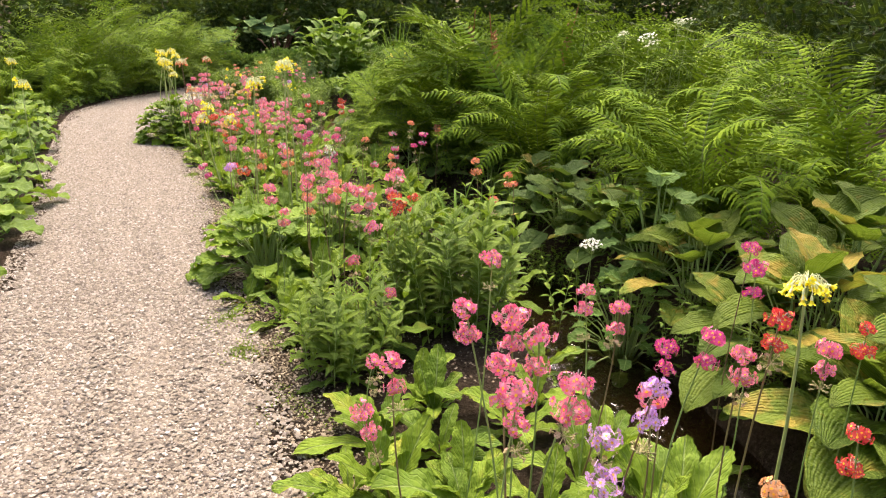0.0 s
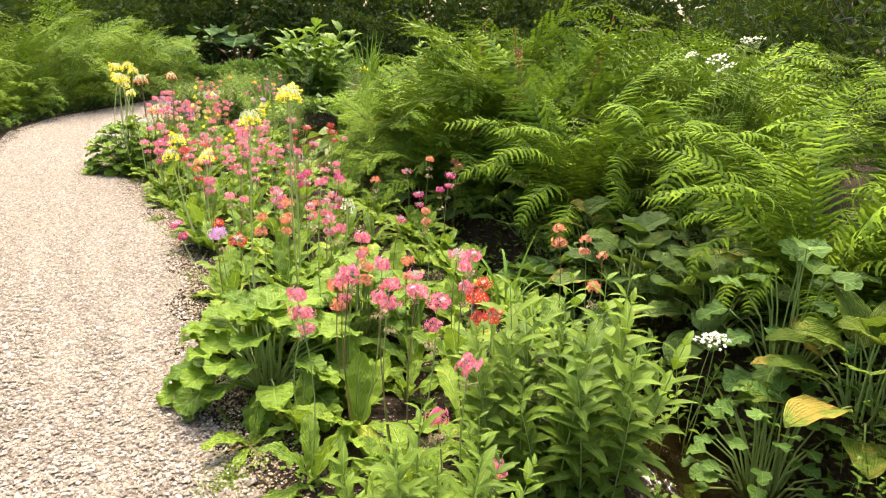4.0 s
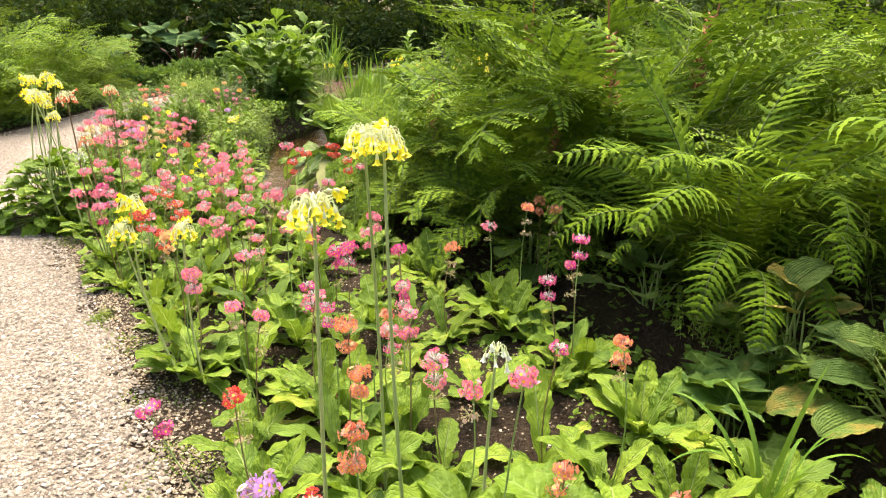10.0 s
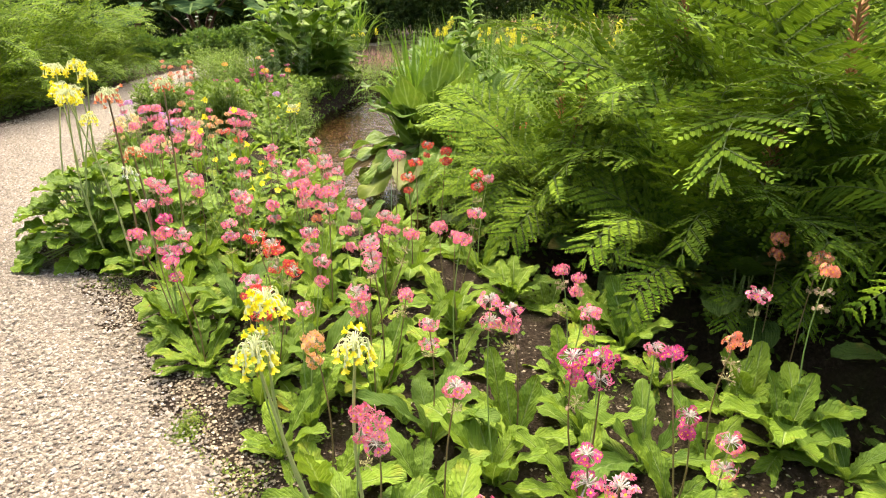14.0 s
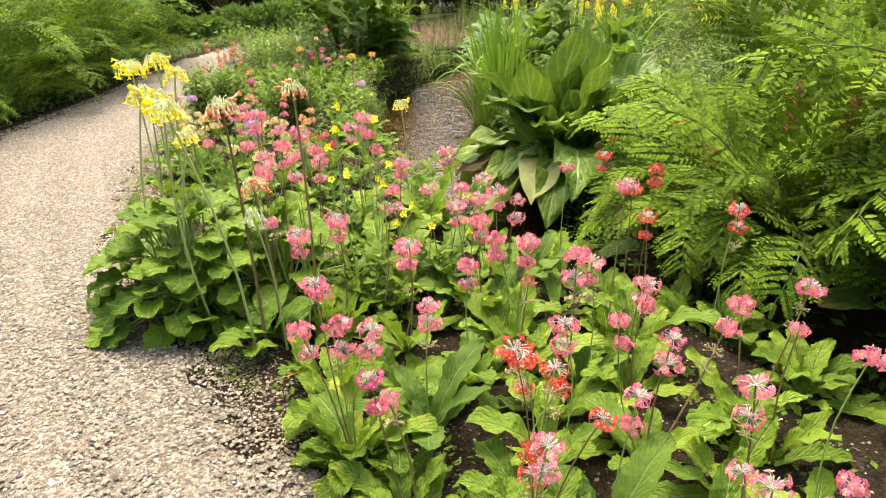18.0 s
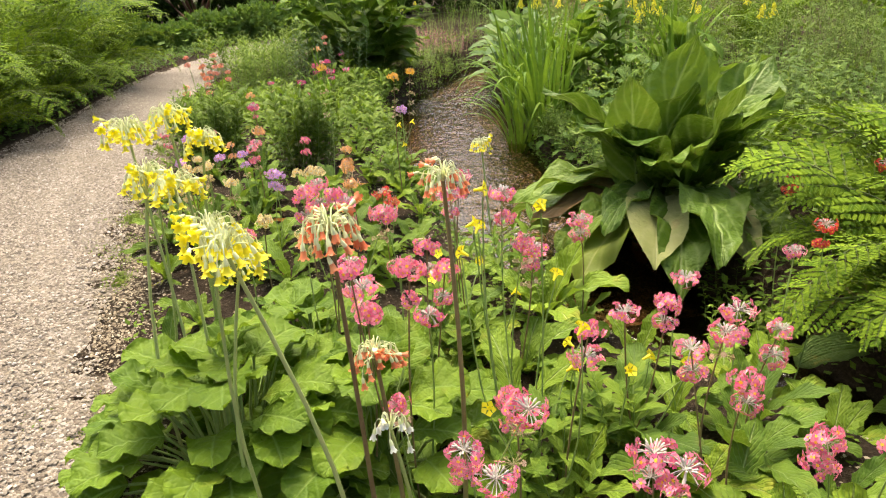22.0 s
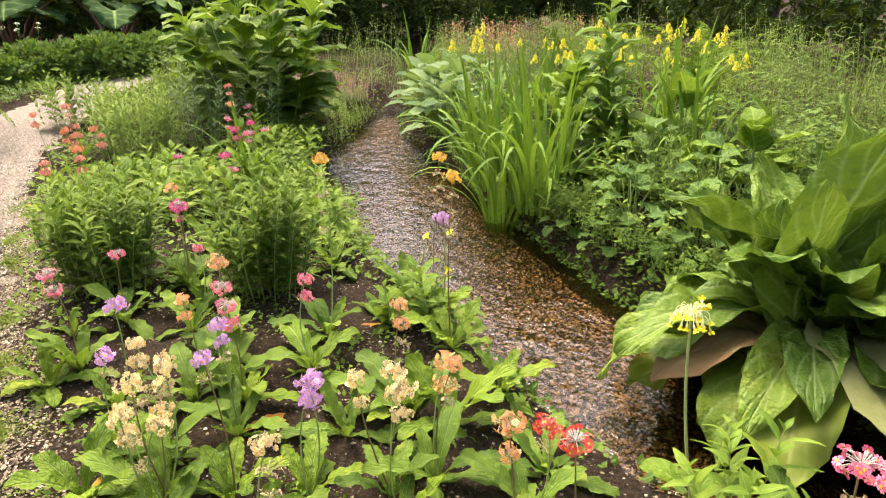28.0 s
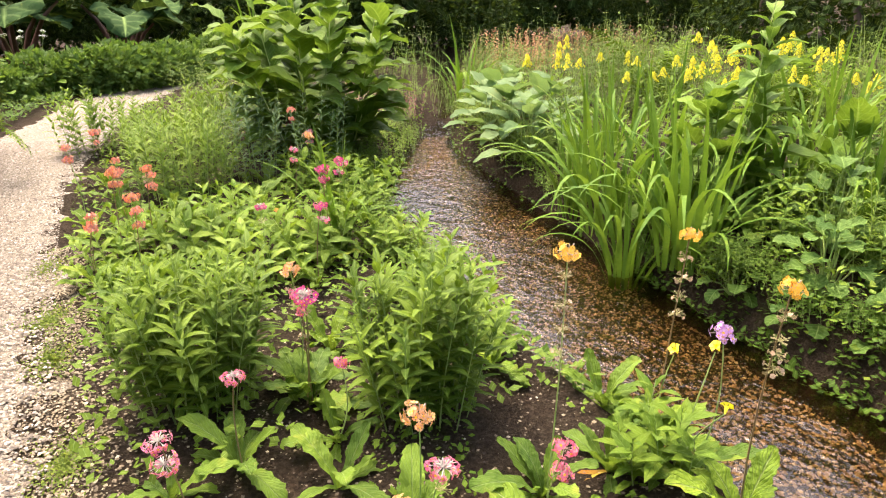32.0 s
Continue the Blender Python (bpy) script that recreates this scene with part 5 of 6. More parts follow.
def herb_patch(x, y, size=1.0, meshes=None, label="tangle of light green leafy herbs"):
    single("herbs", woods.choice(meshes or PATCHES), label, "herbs", "stuff", pose(x, y, float(lie(x, y)), 0, 0, woods.uniform(0, 360)) @ Matrix.Scale(size, 4))


# ---- the flower bed, from its near end ----
candelabra("pink", [(0.15, 1.08, 0.78), (0.26, 1.12, 0.78), (0.13, 1.19, 0.78), (0.06, 1.3, 0.85), (0.47, 1.31, 0.65), (0.22, 1.32, 0.78), (0.17, 1.41, 0.78), (-0.1, 1.44, 0.65), (0.76, 1.52, 0.65), (0.99, 1.56, 0.65), (0.14, 1.65, 0.84), (-0.2, 1.71, 0.35), (0.44, 1.88, 0.67), (0.56, 1.92, 0.6), (-0.2, 2.02, 0.35), (-0.2, 2.73, 0.31), (-0.36, 2.79, 0.43), (-0.28, 2.82, 0.57), (-0.36, 3, 0.68), (-0.53, 3.03, 0.68), (-0.77, 3.04, 0.68), (-0.42, 3.08, 0.68), (-0.5, 3.13, 0.68), (-0.63, 3.23, 0.68), (-0.25, 3.33, 0.68), (-0.53, 3.34, 0.68), (-0.66, 3.35, 0.62), (-0.79, 3.4, 0.47), (-0.22, 3.44, 0.68), (-0.61, 3.61, 0.69)])
candelabra("pink", [(-0.23, 3.81, 0.57), (-0.4, 3.89, 0.45), (-0.8, 3.98, 0.82), (-0.77, 4.59, 0.45), (-0.85, 4.78, 0.45), (-0.97, 4.94, 0.48), (-0.9, 5.07, 0.48), (-1.39, 5.18, 0.45), (-1.21, 5.26, 0.48), (-1.49, 5.27, 0.45), (-0.89, 5.4, 0.45), (-1.68, 5.54, 0.48), (-1.49, 5.58, 0.54), (-1.71, 5.64, 0.45), (-0.87, 5.84, 0.45), (-1.35, 5.87, 0.62), (-1.25, 6.03, 0.51), (-1, 6.03, 0.48), (-1.5, 6.05, 0.47), (-0.42, 6.07, 0.48), (-1.88, 6.19, 0.48), (-1.71, 6.25, 0.5), (-1.55, 6.25, 0.48), (-0.94, 6.32, 0.47), (-1.69, 6.37, 0.43), (-1.66, 6.42, 0.6), (-0.96, 6.45, 0.45), (-2.07, 6.45, 0.48), (-1.32, 6.53, 0.56), (-1.83, 6.57, 0.49)])
candelabra("pink", [(-2.38, 6.66, 0.48), (-1.3, 6.8, 0.48), (-1.64, 6.81, 0.48), (-1.48, 6.84, 0.48), (-1.19, 6.93, 0.53), (-1.74, 6.93, 0.48), (-1.89, 6.93, 0.48), (-2.41, 6.99, 0.48), (-1.34, 7, 0.45), (-2.6, 7.02, 0.48), (-2.5, 7.04, 0.47), (-2.55, 7.05, 0.6), (-1.81, 7.1, 0.6), (-2.24, 7.11, 0.48), (-1.57, 7.12, 0.48), (-1.52, 7.28, 0.41), (-1.69, 7.31, 0.48), (-2.08, 7.38, 0.47), (-1.88, 7.39, 0.53), (-1.85, 7.51, 0.48), (-2.63, 7.53, 0.56), (-2.26, 7.56, 0.48), (-1.95, 7.58, 0.47), (-1.47, 7.6, 0.64), (-0.99, 7.67, 0.48), (-2.26, 7.68, 0.42), (-2.65, 7.71, 0.48), (-2.51, 7.74, 0.53), (-1.96, 7.82, 0.45), (-2.51, 7.84, 0.48)])
candelabra("pink", [(-2.76, 7.89, 0.48), (-2.04, 7.94, 0.48), (-1.94, 7.96, 0.5), (-2.29, 7.97, 0.55), (-1.78, 7.97, 0.48), (-2.7, 8, 0.75), (-2.66, 8.02, 0.62), (-2.83, 8.03, 0.75), (-1.85, 8.05, 0.5), (-2.8, 8.07, 0.62), (-2.13, 8.12, 0.5), (-1.98, 8.17, 0.48), (-2.8, 8.2, 0.62), (-2.58, 8.25, 0.62), (-1.86, 8.3, 0.48), (-2.69, 8.31, 0.62), (-2.82, 8.36, 0.62), (-2.33, 8.37, 0.62), (-1.44, 8.39, 0.48), (-2.6, 8.42, 0.62), (-2.37, 8.45, 0.75), (-2.84, 8.54, 0.76), (-2.7, 8.59, 0.67), (-2.93, 8.59, 0.75), (-2.21, 8.66, 0.47), (-3.12, 8.67, 0.62), (-2.89, 8.7, 0.75), (-2.69, 8.74, 0.62), (-2.45, 8.86, 0.62), (-2.91, 8.87, 0.62)])
candelabra("pink", [(-2.81, 8.89, 0.62), (-1.95, 8.91, 0.45), (-2.4, 8.98, 0.65), (-2.94, 9.06, 0.62), (-2.37, 9.06, 0.62), (-3.27, 10.62, 0.42), (-2.97, 10.78, 0.4), (-3.26, 10.83, 0.4), (-3.84, 11.17, 0.42), (-3.62, 11.55, 0.33), (-3.29, 11.55, 0.3), (-3.34, 11.86, 0.42), (-2.8, 14.31, 0.4), (-2.56, 14.87, 0.4), (-2.53, 15.71, 0.4)])
candelabra("magenta", [(0.58, 1.55, 0.65), (0.72, 1.62, 0.65), (0.93, 1.88, 0.75), (1.16, 2.4, 0.65), (-1.61, 4.61, 0.45), (-0.46, 4.81, 0.45), (-1.17, 5.16, 0.48), (-0.35, 5.32, 0.48), (-1.24, 5.37, 0.48), (-0.21, 5.47, 0.48), (-0.14, 5.57, 0.56), (-0.87, 5.62, 0.37), (-1.09, 5.69, 0.52), (-0.88, 5.73, 0.49), (-1.14, 5.77, 0.48), (-2.42, 6.8, 0.45), (-2.56, 7.3, 0.45), (-2.93, 13.1, 0.27), (-2.72, 13.88, 0.35), (-2.56, 13.98, 0.35)])
candelabra("red", [(0.89, 1.24, 0.61), (0.8, 1.46, 0.77), (1.25, 1.81, 0.6), (-0.18, 3.09, 0.6), (-0.21, 3.25, 0.6), (-0.14, 3.66, 0.5), (-1.17, 4.05, 0.54), (-1.4, 4.64, 0.45), (-2, 6.09, 0.58), (-1.93, 6.52, 0.48), (-2.06, 6.59, 0.35), (-2.01, 6.62, 0.55), (-2.08, 6.71, 0.55), (-1.96, 6.73, 0.42), (-2.03, 6.83, 0.45), (-1.43, 7.5, 0.55), (-1.08, 7.51, 0.55), (-1.36, 7.81, 0.55), (-1.16, 8.04, 0.55), (-0.78, 8.3, 0.55), (-1.21, 8.55, 0.48), (-0.55, 8.74, 0.55), (-0.68, 8.9, 0.55), (-0.97, 9.06, 0.48), (-2.63, 9.53, 0.43), (-2.57, 9.73, 0.32)])
candelabra("rose", [(-3.83, 13.14, 0.42), (-3.73, 13.87, 0.42), (-3.91, 13.95, 0.42), (-4.17, 14.25, 0.54), (-3.91, 14.34, 0.42), (-4.05, 15.42, 0.42)])
candelabra("orange", [(-0.7, 3.61, 0.5), (0.3, 3.65, 0.5), (0.21, 3.93, 0.66), (-0.61, 3.98, 0.45), (0.45, 4.06, 0.5), (-0.43, 4.08, 0.45), (-1.09, 4.18, 0.61), (-0.63, 4.22, 0.45), (0.44, 4.32, 0.5), (-0.33, 4.65, 0.54), (-1.07, 4.73, 0.45), (-1.1, 5, 0.48), (-0.97, 5.14, 0.45), (-0.64, 5.82, 0.46), (-0.26, 5.98, 0.59), (-0.02, 6.33, 0.48), (-0.03, 6.56, 0.48), (-1.88, 7.37, 0.4), (-4.04, 13.28, 0.33)])
candelabra("lilac", [(0.32, 1.08, 0.6), (0.42, 1.15, 0.76), (0.35, 1.22, 0.6), (-1.27, 4.1, 0.55), (-3.13, 10.03, 0.42), (-3.1, 10.13, 0.38), (-3.38, 10.14, 0.5), (-3.63, 10.42, 0.42), (-3.31, 10.49, 0.42), (-3.59, 10.53, 0.52), (-2.36, 10.91, 0.51)])
candelabra("cream", [(-2.96, 9.13, 0.43), (-2.81, 9.17, 0.42), (-3.13, 9.35, 0.42), (-3.29, 9.74, 0.48), (-2.94, 9.83, 0.47), (-2.9, 10, 0.42), (-3.5, 10, 0.42), (-3.01, 10.01, 0.42), (-3.59, 10.07, 0.42), (-3.56, 10.19, 0.44), (-3.48, 10.28, 0.42)])
candelabra("salmon", [(0.67, 1.13, 0.55), (-1.83, 5.84, 0.55), (-2.76, 9.61, 0.46), (-2.77, 9.9, 0.47), (-2.75, 10, 0.42), (-2.74, 10.39, 0.42), (-3.4, 10.73, 0.42), (-3.25, 11, 0.43)])
candelabra("golden", [(-2.42, 10.68, 0.75), (-2.82, 11.03, 0.78), (-2.26, 11.18, 0.7)], (7, 4), 4)
cowslip("yellow", [(0.88, 1.52, 0.83)], 2, 0.03, "pale yellow", 0.85)
cowslip("yellow", [(-1.15, 4.31, 1.03), (-1, 4.5, 1.13), (-1.04, 4.66, 1.12), (-3.03, 7.72, 0.95), (-3.07, 7.84, 0.94), (-3.06, 8.04, 0.79), (-3.34, 8.47, 1.0), (-3.25, 8.52, 1.02), (-3.15, 8.4, 0.98), (-3.29, 8.36, 0.91), (-3.21, 8.28, 0.9), (-3.36, 8.71, 0.81)])
cowslip("yellow", [(-3.13, 5.24, 0.9), (-1.72, 5.65, 0.62), (-1.93, 5.74, 0.71), (-1.95, 5.66, 0.62), (-4.71, 7.75, 0.9), (-2.13, 9.73, 0.55)], 4, 0.1, "yellow", 1.0, FAR_UMBEL)
cowslip("coral", [(-2.86, 7.78, 0.94), (-2.63, 7.92, 0.97), (-2.8, 7.82, 0.65)], 3, 0.05, "coral and cream")
cowslip("white", [(-2.79, 7.68, 0.58), (-0.73, 4.5, 0.6)], 2, 0.05, "creamy white")

candelabra("magenta", [(-3.34, 11.79, 0.44), (-2.75, 13.37, 0.52), (-2.87, 13.28, 0.5), (-3.0, 12.86, 0.42), (-3.27, 12.98, 0.42)], (4, 2))
candelabra("salmon", [(-3.36, 11.9, 0.5), (-2.83, 13.74, 0.6)], (4, 2))
candelabra("orange", [(-3.75, 13.6, 0.52), (-3.92, 13.59, 0.52), (-3.84, 13.25, 0.46)], (4, 2))
candelabra("rose", [(-4.03, 13.2, 0.4), (-2.74, 14.61, 0.62)], (4, 2))
candelabra("cream", [(-3.55, 10.46, 0.42), (-3.48, 10.32, 0.42), (-3.6, 10.24, 0.34), (-3.5, 10.2, 0.34)], (5, 3), 3)

# leaf mounds and bare rosettes between the flowers
round_mound(-3.18, 8.24, 0.46, 0.46, 98, "large mound of broad round light green leaves at the path edge", 0.155)
round_mound(-2.82, 8.2, 0.42, 0.38, 46, "broad green leaves under the pink primulas", 0.16)
round_mound(-1.0, 3.75, 0.42, 0.34, 62, "mound of wavy light green leaves at the path edge", 0.16)
round_mound(-0.66, 4.2, 0.32, 0.34, 34, "broad wavy green leaves among the primulas", 0.16)
bare_rosette(-0.98, 3.3, 0.8, 3, 5, 3)
bare_rosette(-2.5, 7.05, 1.1, 8, 5, 4)
fill = random.Random(71)
spots = []
for _ in range(3000):
    y = fill.uniform(1.0, 15.5)
    a, b = path_right(y) + 0.25, float(np.interp(y, WATER_Y, WATER_L)) - 0.12
    x = fill.uniform(a, b)
    gap = 0.32 if y < 9.3 else 0.45
    if any((x - u) ** 2 + (y - v) ** 2 < 0.045 for u, v in rooted):
        continue
    if all((x - u) ** 2 + (y - v) ** 2 > gap * gap for u, v in spots):
        spots.append((x, y))
for x, y in spots:
    if math.hypot(x + 3.2, y - 8.2) < 0.55 or math.hypot(x + 1.0, y - 3.75) < 0.42 or math.hypot(x - 0.05, y - 3.1) < 0.25 or math.hypot(x + 3.66, y - 11.95) < 0.3 or math.hypot(x + 2.95, y - 11.6) < 0.28:
        continue
    bare_rosette(x, y, fill.uniform(0.8, 1.2), fill.randint(4, 6), fill.randint(2, 3), 1 if fill.random() < 0.25 else 0, fill.random() < (0.65 if y > 8.8 else 0.2))
bare_rosette(0.76, 1.72, 1.65, 11, 6)
bare_rosette(0.55, 1.4, 1.2, 6, 4)
bare_rosette(0.2, 1.05, 1.3, 8, 5)
bare_rosette(-0.25, 1.75, 1.0, 7, 4, 2)
bare_rosette(0.1, 1.75, 1.0, 7, 4)
bare_rosette(0.3, 2.15, 1.1, 7, 4)
bare_rosette(0.0, 2.3, 1.0, 7, 4)
for i in range(13):
    y = 4.6 + 0.33 * i
    bare_rosette(float(np.interp(y, WATER_Y, WATER_L)) - fill.uniform(0.02, 0.2), y, fill.uniform(1.1, 1.4), 8, 4)
for x, y in ((-0.36, 5.9), (-0.14, 5.45), (-0.32, 6.15), (-0.62, 6.6), (-0.95, 7.2)):
    bare_rosette(x, y, 1.2, 8, 4)
bare_rosette(-0.1, 4.95, 1.4, 11, 3, 2)
bare_rosette(-2.05, 9.0, 1.55, 10, 4)
bare_rosette(-2.42, 8.72, 1.2, 7, 3)
bare_rosette(-3.3, 9.85, 1.1, 7, 4, 0, True)
bare_rosette(-2.72, 10.35, 1.2, 8, 3, 0, True)
round_mound(-2.98, 8.82, 0.3, 0.3, 20, "broad smooth green leaves under the cowslips", 0.17)
bare_rosette(-2.24, 11.3, 1.25, 12, 6)
bare_rosette(-2.62, 10.25, 1.45, 6, 2)
bare_rosette(-3.9, 11.1, 0.9, 4, 9)
monkey_plant(-2.38, 8.05, 9, 0.88)
monkey_plant(-2.12, 8.2, 6)
monkey_plant(-2.45, 8.75, 5)
monkey_plant(-2.45, 11.0, 3)

# bushy perennials
LEAFY = "bushy upright perennial with narrow mid-green leaves"
for x, y, n, r, k in ((0.05, 3.1, 34, 0.26, 1.25), (-0.38, 2.62, 22, 0.2, 0.85)):
    bush("bushy_perennial", x, y, BUSH_STEMS, n, r, k, LEAFY, "plant", "bushy perennials")
for x, y, n, r, k in ((-3.7, 12.0, 44, 0.2, 1.15), (-2.98, 11.62, 38, 0.18, 1.2), (-3.55, 16.1, 30, 0.3, 1.0), (-4.0, 16.8, 30, 0.4, 1.2), (-3.0, 16.7, 30, 0.4, 1.3)):
    bush("bushy_perennial", x, y, SMALL_STEMS, n, r, k, LEAFY, "plant", "bushy perennials")
bush("bushy_perennial", -3.5, 15.0, BRIGHT_STEMS, 46, 0.36, 1.35, "rounded bushy perennial with narrow light yellow-green leaves", "plant", "bushy perennials")
for x, y, n, r, k in ((-2.9, 13.3, 16, 0.25, 1.0), (-3.5, 13.6, 14, 0.22, 1.0), (-2.6, 12.4, 16, 0.2, 0.9), (-3.85, 12.9, 10, 0.16, 0.9), (-2.35, 14.3, 18, 0.25, 1.0), (-2.6, 14.7, 12, 0.2, 1.0)):
    bush("broad_leaved_perennial", x, y, BROAD_STEMS, n, r, k, "low perennial with broad fresh green leaves", "plant", "broad-leaved perennials", 26)
for x, y, n in ((-2.95, 15.1, 16), (-2.5, 14.9, 9)):
    bush("grey_leaved_perennial", x, y, GREY_STEMS, n, 0.22, 0.85, "tall perennial with narrow grey-green leaves", "plant", "", 8)
for x, y, n, r, k in ((-3.3, 13.0, 12, 0.2, 0.9), (-3.35, 13.9, 14, 0.26, 1.0), (-2.5, 13.15, 8, 0.16, 0.8), (-3.95, 13.6, 8, 0.14, 0.85), (-2.55, 12.0, 6, 0.1, 0.6)):
    bush("light_leaved_perennial", x, y, LIGHT_STEMS, n, r, k, "low perennial with light yellow-green lance-shaped leaves", "plant", "light-leaved perennials", 26)
bush("light_leaved_perennial", -2.08, 9.5, LIGHT_STEMS, 7, 0.12, 0.8, "leafy perennial with broad light green leaves at the water edge", "plant", "light-leaved perennials", 26)
herb_patch(-2.1, 9.15, 0.6, LOW_PATCHES)
sword_leaves(-2.78, 13.35, 14, 0.06, 0.75, "small clump of upright grassy leaves in the bed")

# dark broad-leaved plant at the bend
tall_leafy("giant_dock", -2.2, 15.85, 13, 0.76, 1.62, DOCK_LEAF, 17, "tall dense plant with large dark green overlapping leaves", 1.0)

# far bank of the stream, from its near end
spread = random.Random(81)
HOSTA = "hosta with large ribbed green leaves, some edges browned"
RIB = dict(nl=11, nw=6, wave=0.03, rag=0.025, fold=0.3, droop=(-55, -20), lift=26, hang=30)
for x, y, n, R, H, L in ((1.5, 1.3, 26, 0.5, 0.42, 0.30), (1.62, 2.1, 24, 0.5, 0.24, 0.38), (1.8, 2.0, 34, 0.62, 0.5, 0.32), (1.62, 2.75, 34, 0.58, 0.46, 0.30), (2.05, 3.2, 30, 0.55, 0.55, 0.30), (1.42, 3.5, 32, 0.48, 0.36, 0.26),
                         (1.2, 4.4, 30, 0.45, 0.34, 0.24), (0.92, 4.9, 30, 0.46, 0.36, 0.22), (0.8, 5.45, 20, 0.34, 0.32, 0.2), (1.4, 5.0, 22, 0.4, 0.45, 0.22)):
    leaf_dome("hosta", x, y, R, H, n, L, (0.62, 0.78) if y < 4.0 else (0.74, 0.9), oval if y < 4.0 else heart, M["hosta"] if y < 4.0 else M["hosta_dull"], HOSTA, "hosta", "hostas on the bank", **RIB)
for x, y in ((0.48, 6.15), (0.02, 6.85), (-0.3, 7.45), (-0.58, 8.1), (-0.76, 8.6)):
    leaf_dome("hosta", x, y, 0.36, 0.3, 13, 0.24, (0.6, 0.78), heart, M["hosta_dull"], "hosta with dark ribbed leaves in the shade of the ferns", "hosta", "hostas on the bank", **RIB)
leaf_dome("lobed_leaf_plant", 0.46, 5.3, 0.38, 0.4, 16, 0.27, (0.85, 1.05), heart, M["lobed"], "plant with large crinkled jagged green leaves over the water", "plant", nl=12, nw=8, wave=0.1, rag=0.2, tooth=0.12)
sword_leaves(0.12, 4.55, 12, 0.06, 0.5, "few upright sword-shaped leaves at the water edge")
SOFT, STIFF = "large arching lady fern with finely cut green fronds", "royal fern with upright fronds of oblong bright green leaflets"
for x, y, k, n in ((1.72, 4.4, 1.0, 54), (2.6, 4.2, 1.05, 30), (0.92, 6.2, 1.18, 48), (1.9, 6.0, 1.2, 30), (3.2, 5.4, 1.15, 24), (2.5, 2.9, 0.8, 22)):
    fern("lady_fern", x, y, k, n, 0.16, 0, SOFT, x > 1.8, 1.35)
for x, y, k, n, f in ((0.0, 7.2, 0.88, 36, 1), (-0.38, 8.2, 0.86, 34, 2), (0.6, 7.2, 1.28, 26, 1), (0.5, 8.0, 1.4, 18, 1), (1.2, 7.6, 1.45, 18, 1), (0.35, 9.0, 1.2, 16, 0), (1.0, 8.9, 1.35, 12, 0), (2.0, 7.6, 1.4, 22, 0), (2.9, 6.8, 1.2, 13, 0), (2.0, 9.0, 1.2, 20, 0), (3.2, 8.4, 1.3, 20, 0)):
    fern("royal_fern", x, y, k, n, 0.16, f, STIFF, x > 0.9, 1.2 if k > 1.1 else 0.6)
for x, y, k, n in ((-0.45, 8.28, 1.02, 14), (-0.55, 8.62, 0.92, 26)):
    fern("royal_fern", x, y, k, n, 0.14, 0, "royal fern with low fronds arching over the water", False, 0.28)
for x, y in ((2.5, 14.6), (3.3, 15.6), (2.2, 16.4)):
    fern("lady_fern", x, y, 0.95, 20, 0.2, 0, SOFT, True)
umbel_plant(1.6, 5.83, 1.42, 3, 0.14)
umbel_plant(2.1, 6.24, 1.42, 2, 0.1)
umbel_plant(0.85, 3.85, 0.6, 2, 0.1)
leaf_dome("cut_leaved_herb", 1.06, 3.5, 0.34, 0.52, 64, 0.085, (0.8, 1.0), heart, M["lobed"], "bushy dark green herb with small cut leaves over the water", "plant", nl=8, nw=4, wave=0.05, rag=0.2)
leaf_dome("cut_leaved_herb", 1.3, 3.9, 0.4, 0.62, 30, 0.15, (0.8, 1.0), heart, M["lobed"], "tall herb with broad jagged dark green leaves", "plant", nl=10, nw=6, wave=0.05, rag=0.2)
skunk_cabbage(-0.88, 10.26, 1.42)
for x, y, n, r, k in ((-0.86, 12.6, 48, 0.18, 1.12), (-0.8, 13.4, 44, 0.2, 1.15), (-0.5, 13.2, 18, 0.2, 1.1), (0.05, 12.75, 20, 0.2, 1.1), (-0.45, 14.1, 26, 0.16, 0.95), (0.45, 12.75, 32, 0.16, 1.2), (0.25, 14.6, 20, 0.25, 1.0), (0.2, 12.2, 22, 0.14, 0.9), (0.3, 18.0, 30, 0.2, 1.1)):
    sword_leaves(x, y, n, r, k, "clump of upright sword-shaped green iris leaves on the bank")
for x, y in ((-0.3, 16.1), (-0.42, 15.5), (0.1, 15.6), (-0.5, 15.0), (0.2, 16.6)):
    leaf_dome("pale_hosta", x, y, 0.48, 0.52, 22, 0.3, (0.5, 0.65), oval, M["hosta_pale"], "hosta with pale grey-green leaves beside the water", "hosta", "pale hostas", **RIB)
for x, y, r, h in ((-0.62, 11.25, 0.3, 0.34), (-0.66, 11.8, 0.28, 0.32), (-0.3, 11.5, 0.32, 0.5), (-0.28, 12.1, 0.3, 0.46)):
    leaf_dome("lobed_leaf_plant", x, y, r, h, 22, 0.13, (0.8, 1.0), heart, M["lobed"], "bushy plant with lobed fresh green leaves over the water", "plant", nl=8, nw=4, wave=0.06, rag=0.16)
for x, y, r, h in ((-0.9, 12.15, 0.2, 0.2), (-0.86, 11.7, 0.22, 0.22), (-0.82, 11.3, 0.2, 0.2), (-0.78, 10.95, 0.22, 0.24)):
    leaf_dome("lobed_leaf_plant", x, y, r, h, 16, 0.1, (0.8, 1.0), heart, M["lobed"], "low plant with lobed leaves hanging over the water", "plant", nl=6, nw=4, wave=0.06, rag=0.14, z=-0.14)
for i in range(16):
    y = 10.9 + 0.27 * i
    x = float(np.interp(y, WATER_Y, WATER_R)) + spread.uniform(0.06, 0.2)
    herb_patch(x, y, spread.uniform(0.32, 0.5), DARK_PATCHES, "low leafy herbs hanging over the bank")
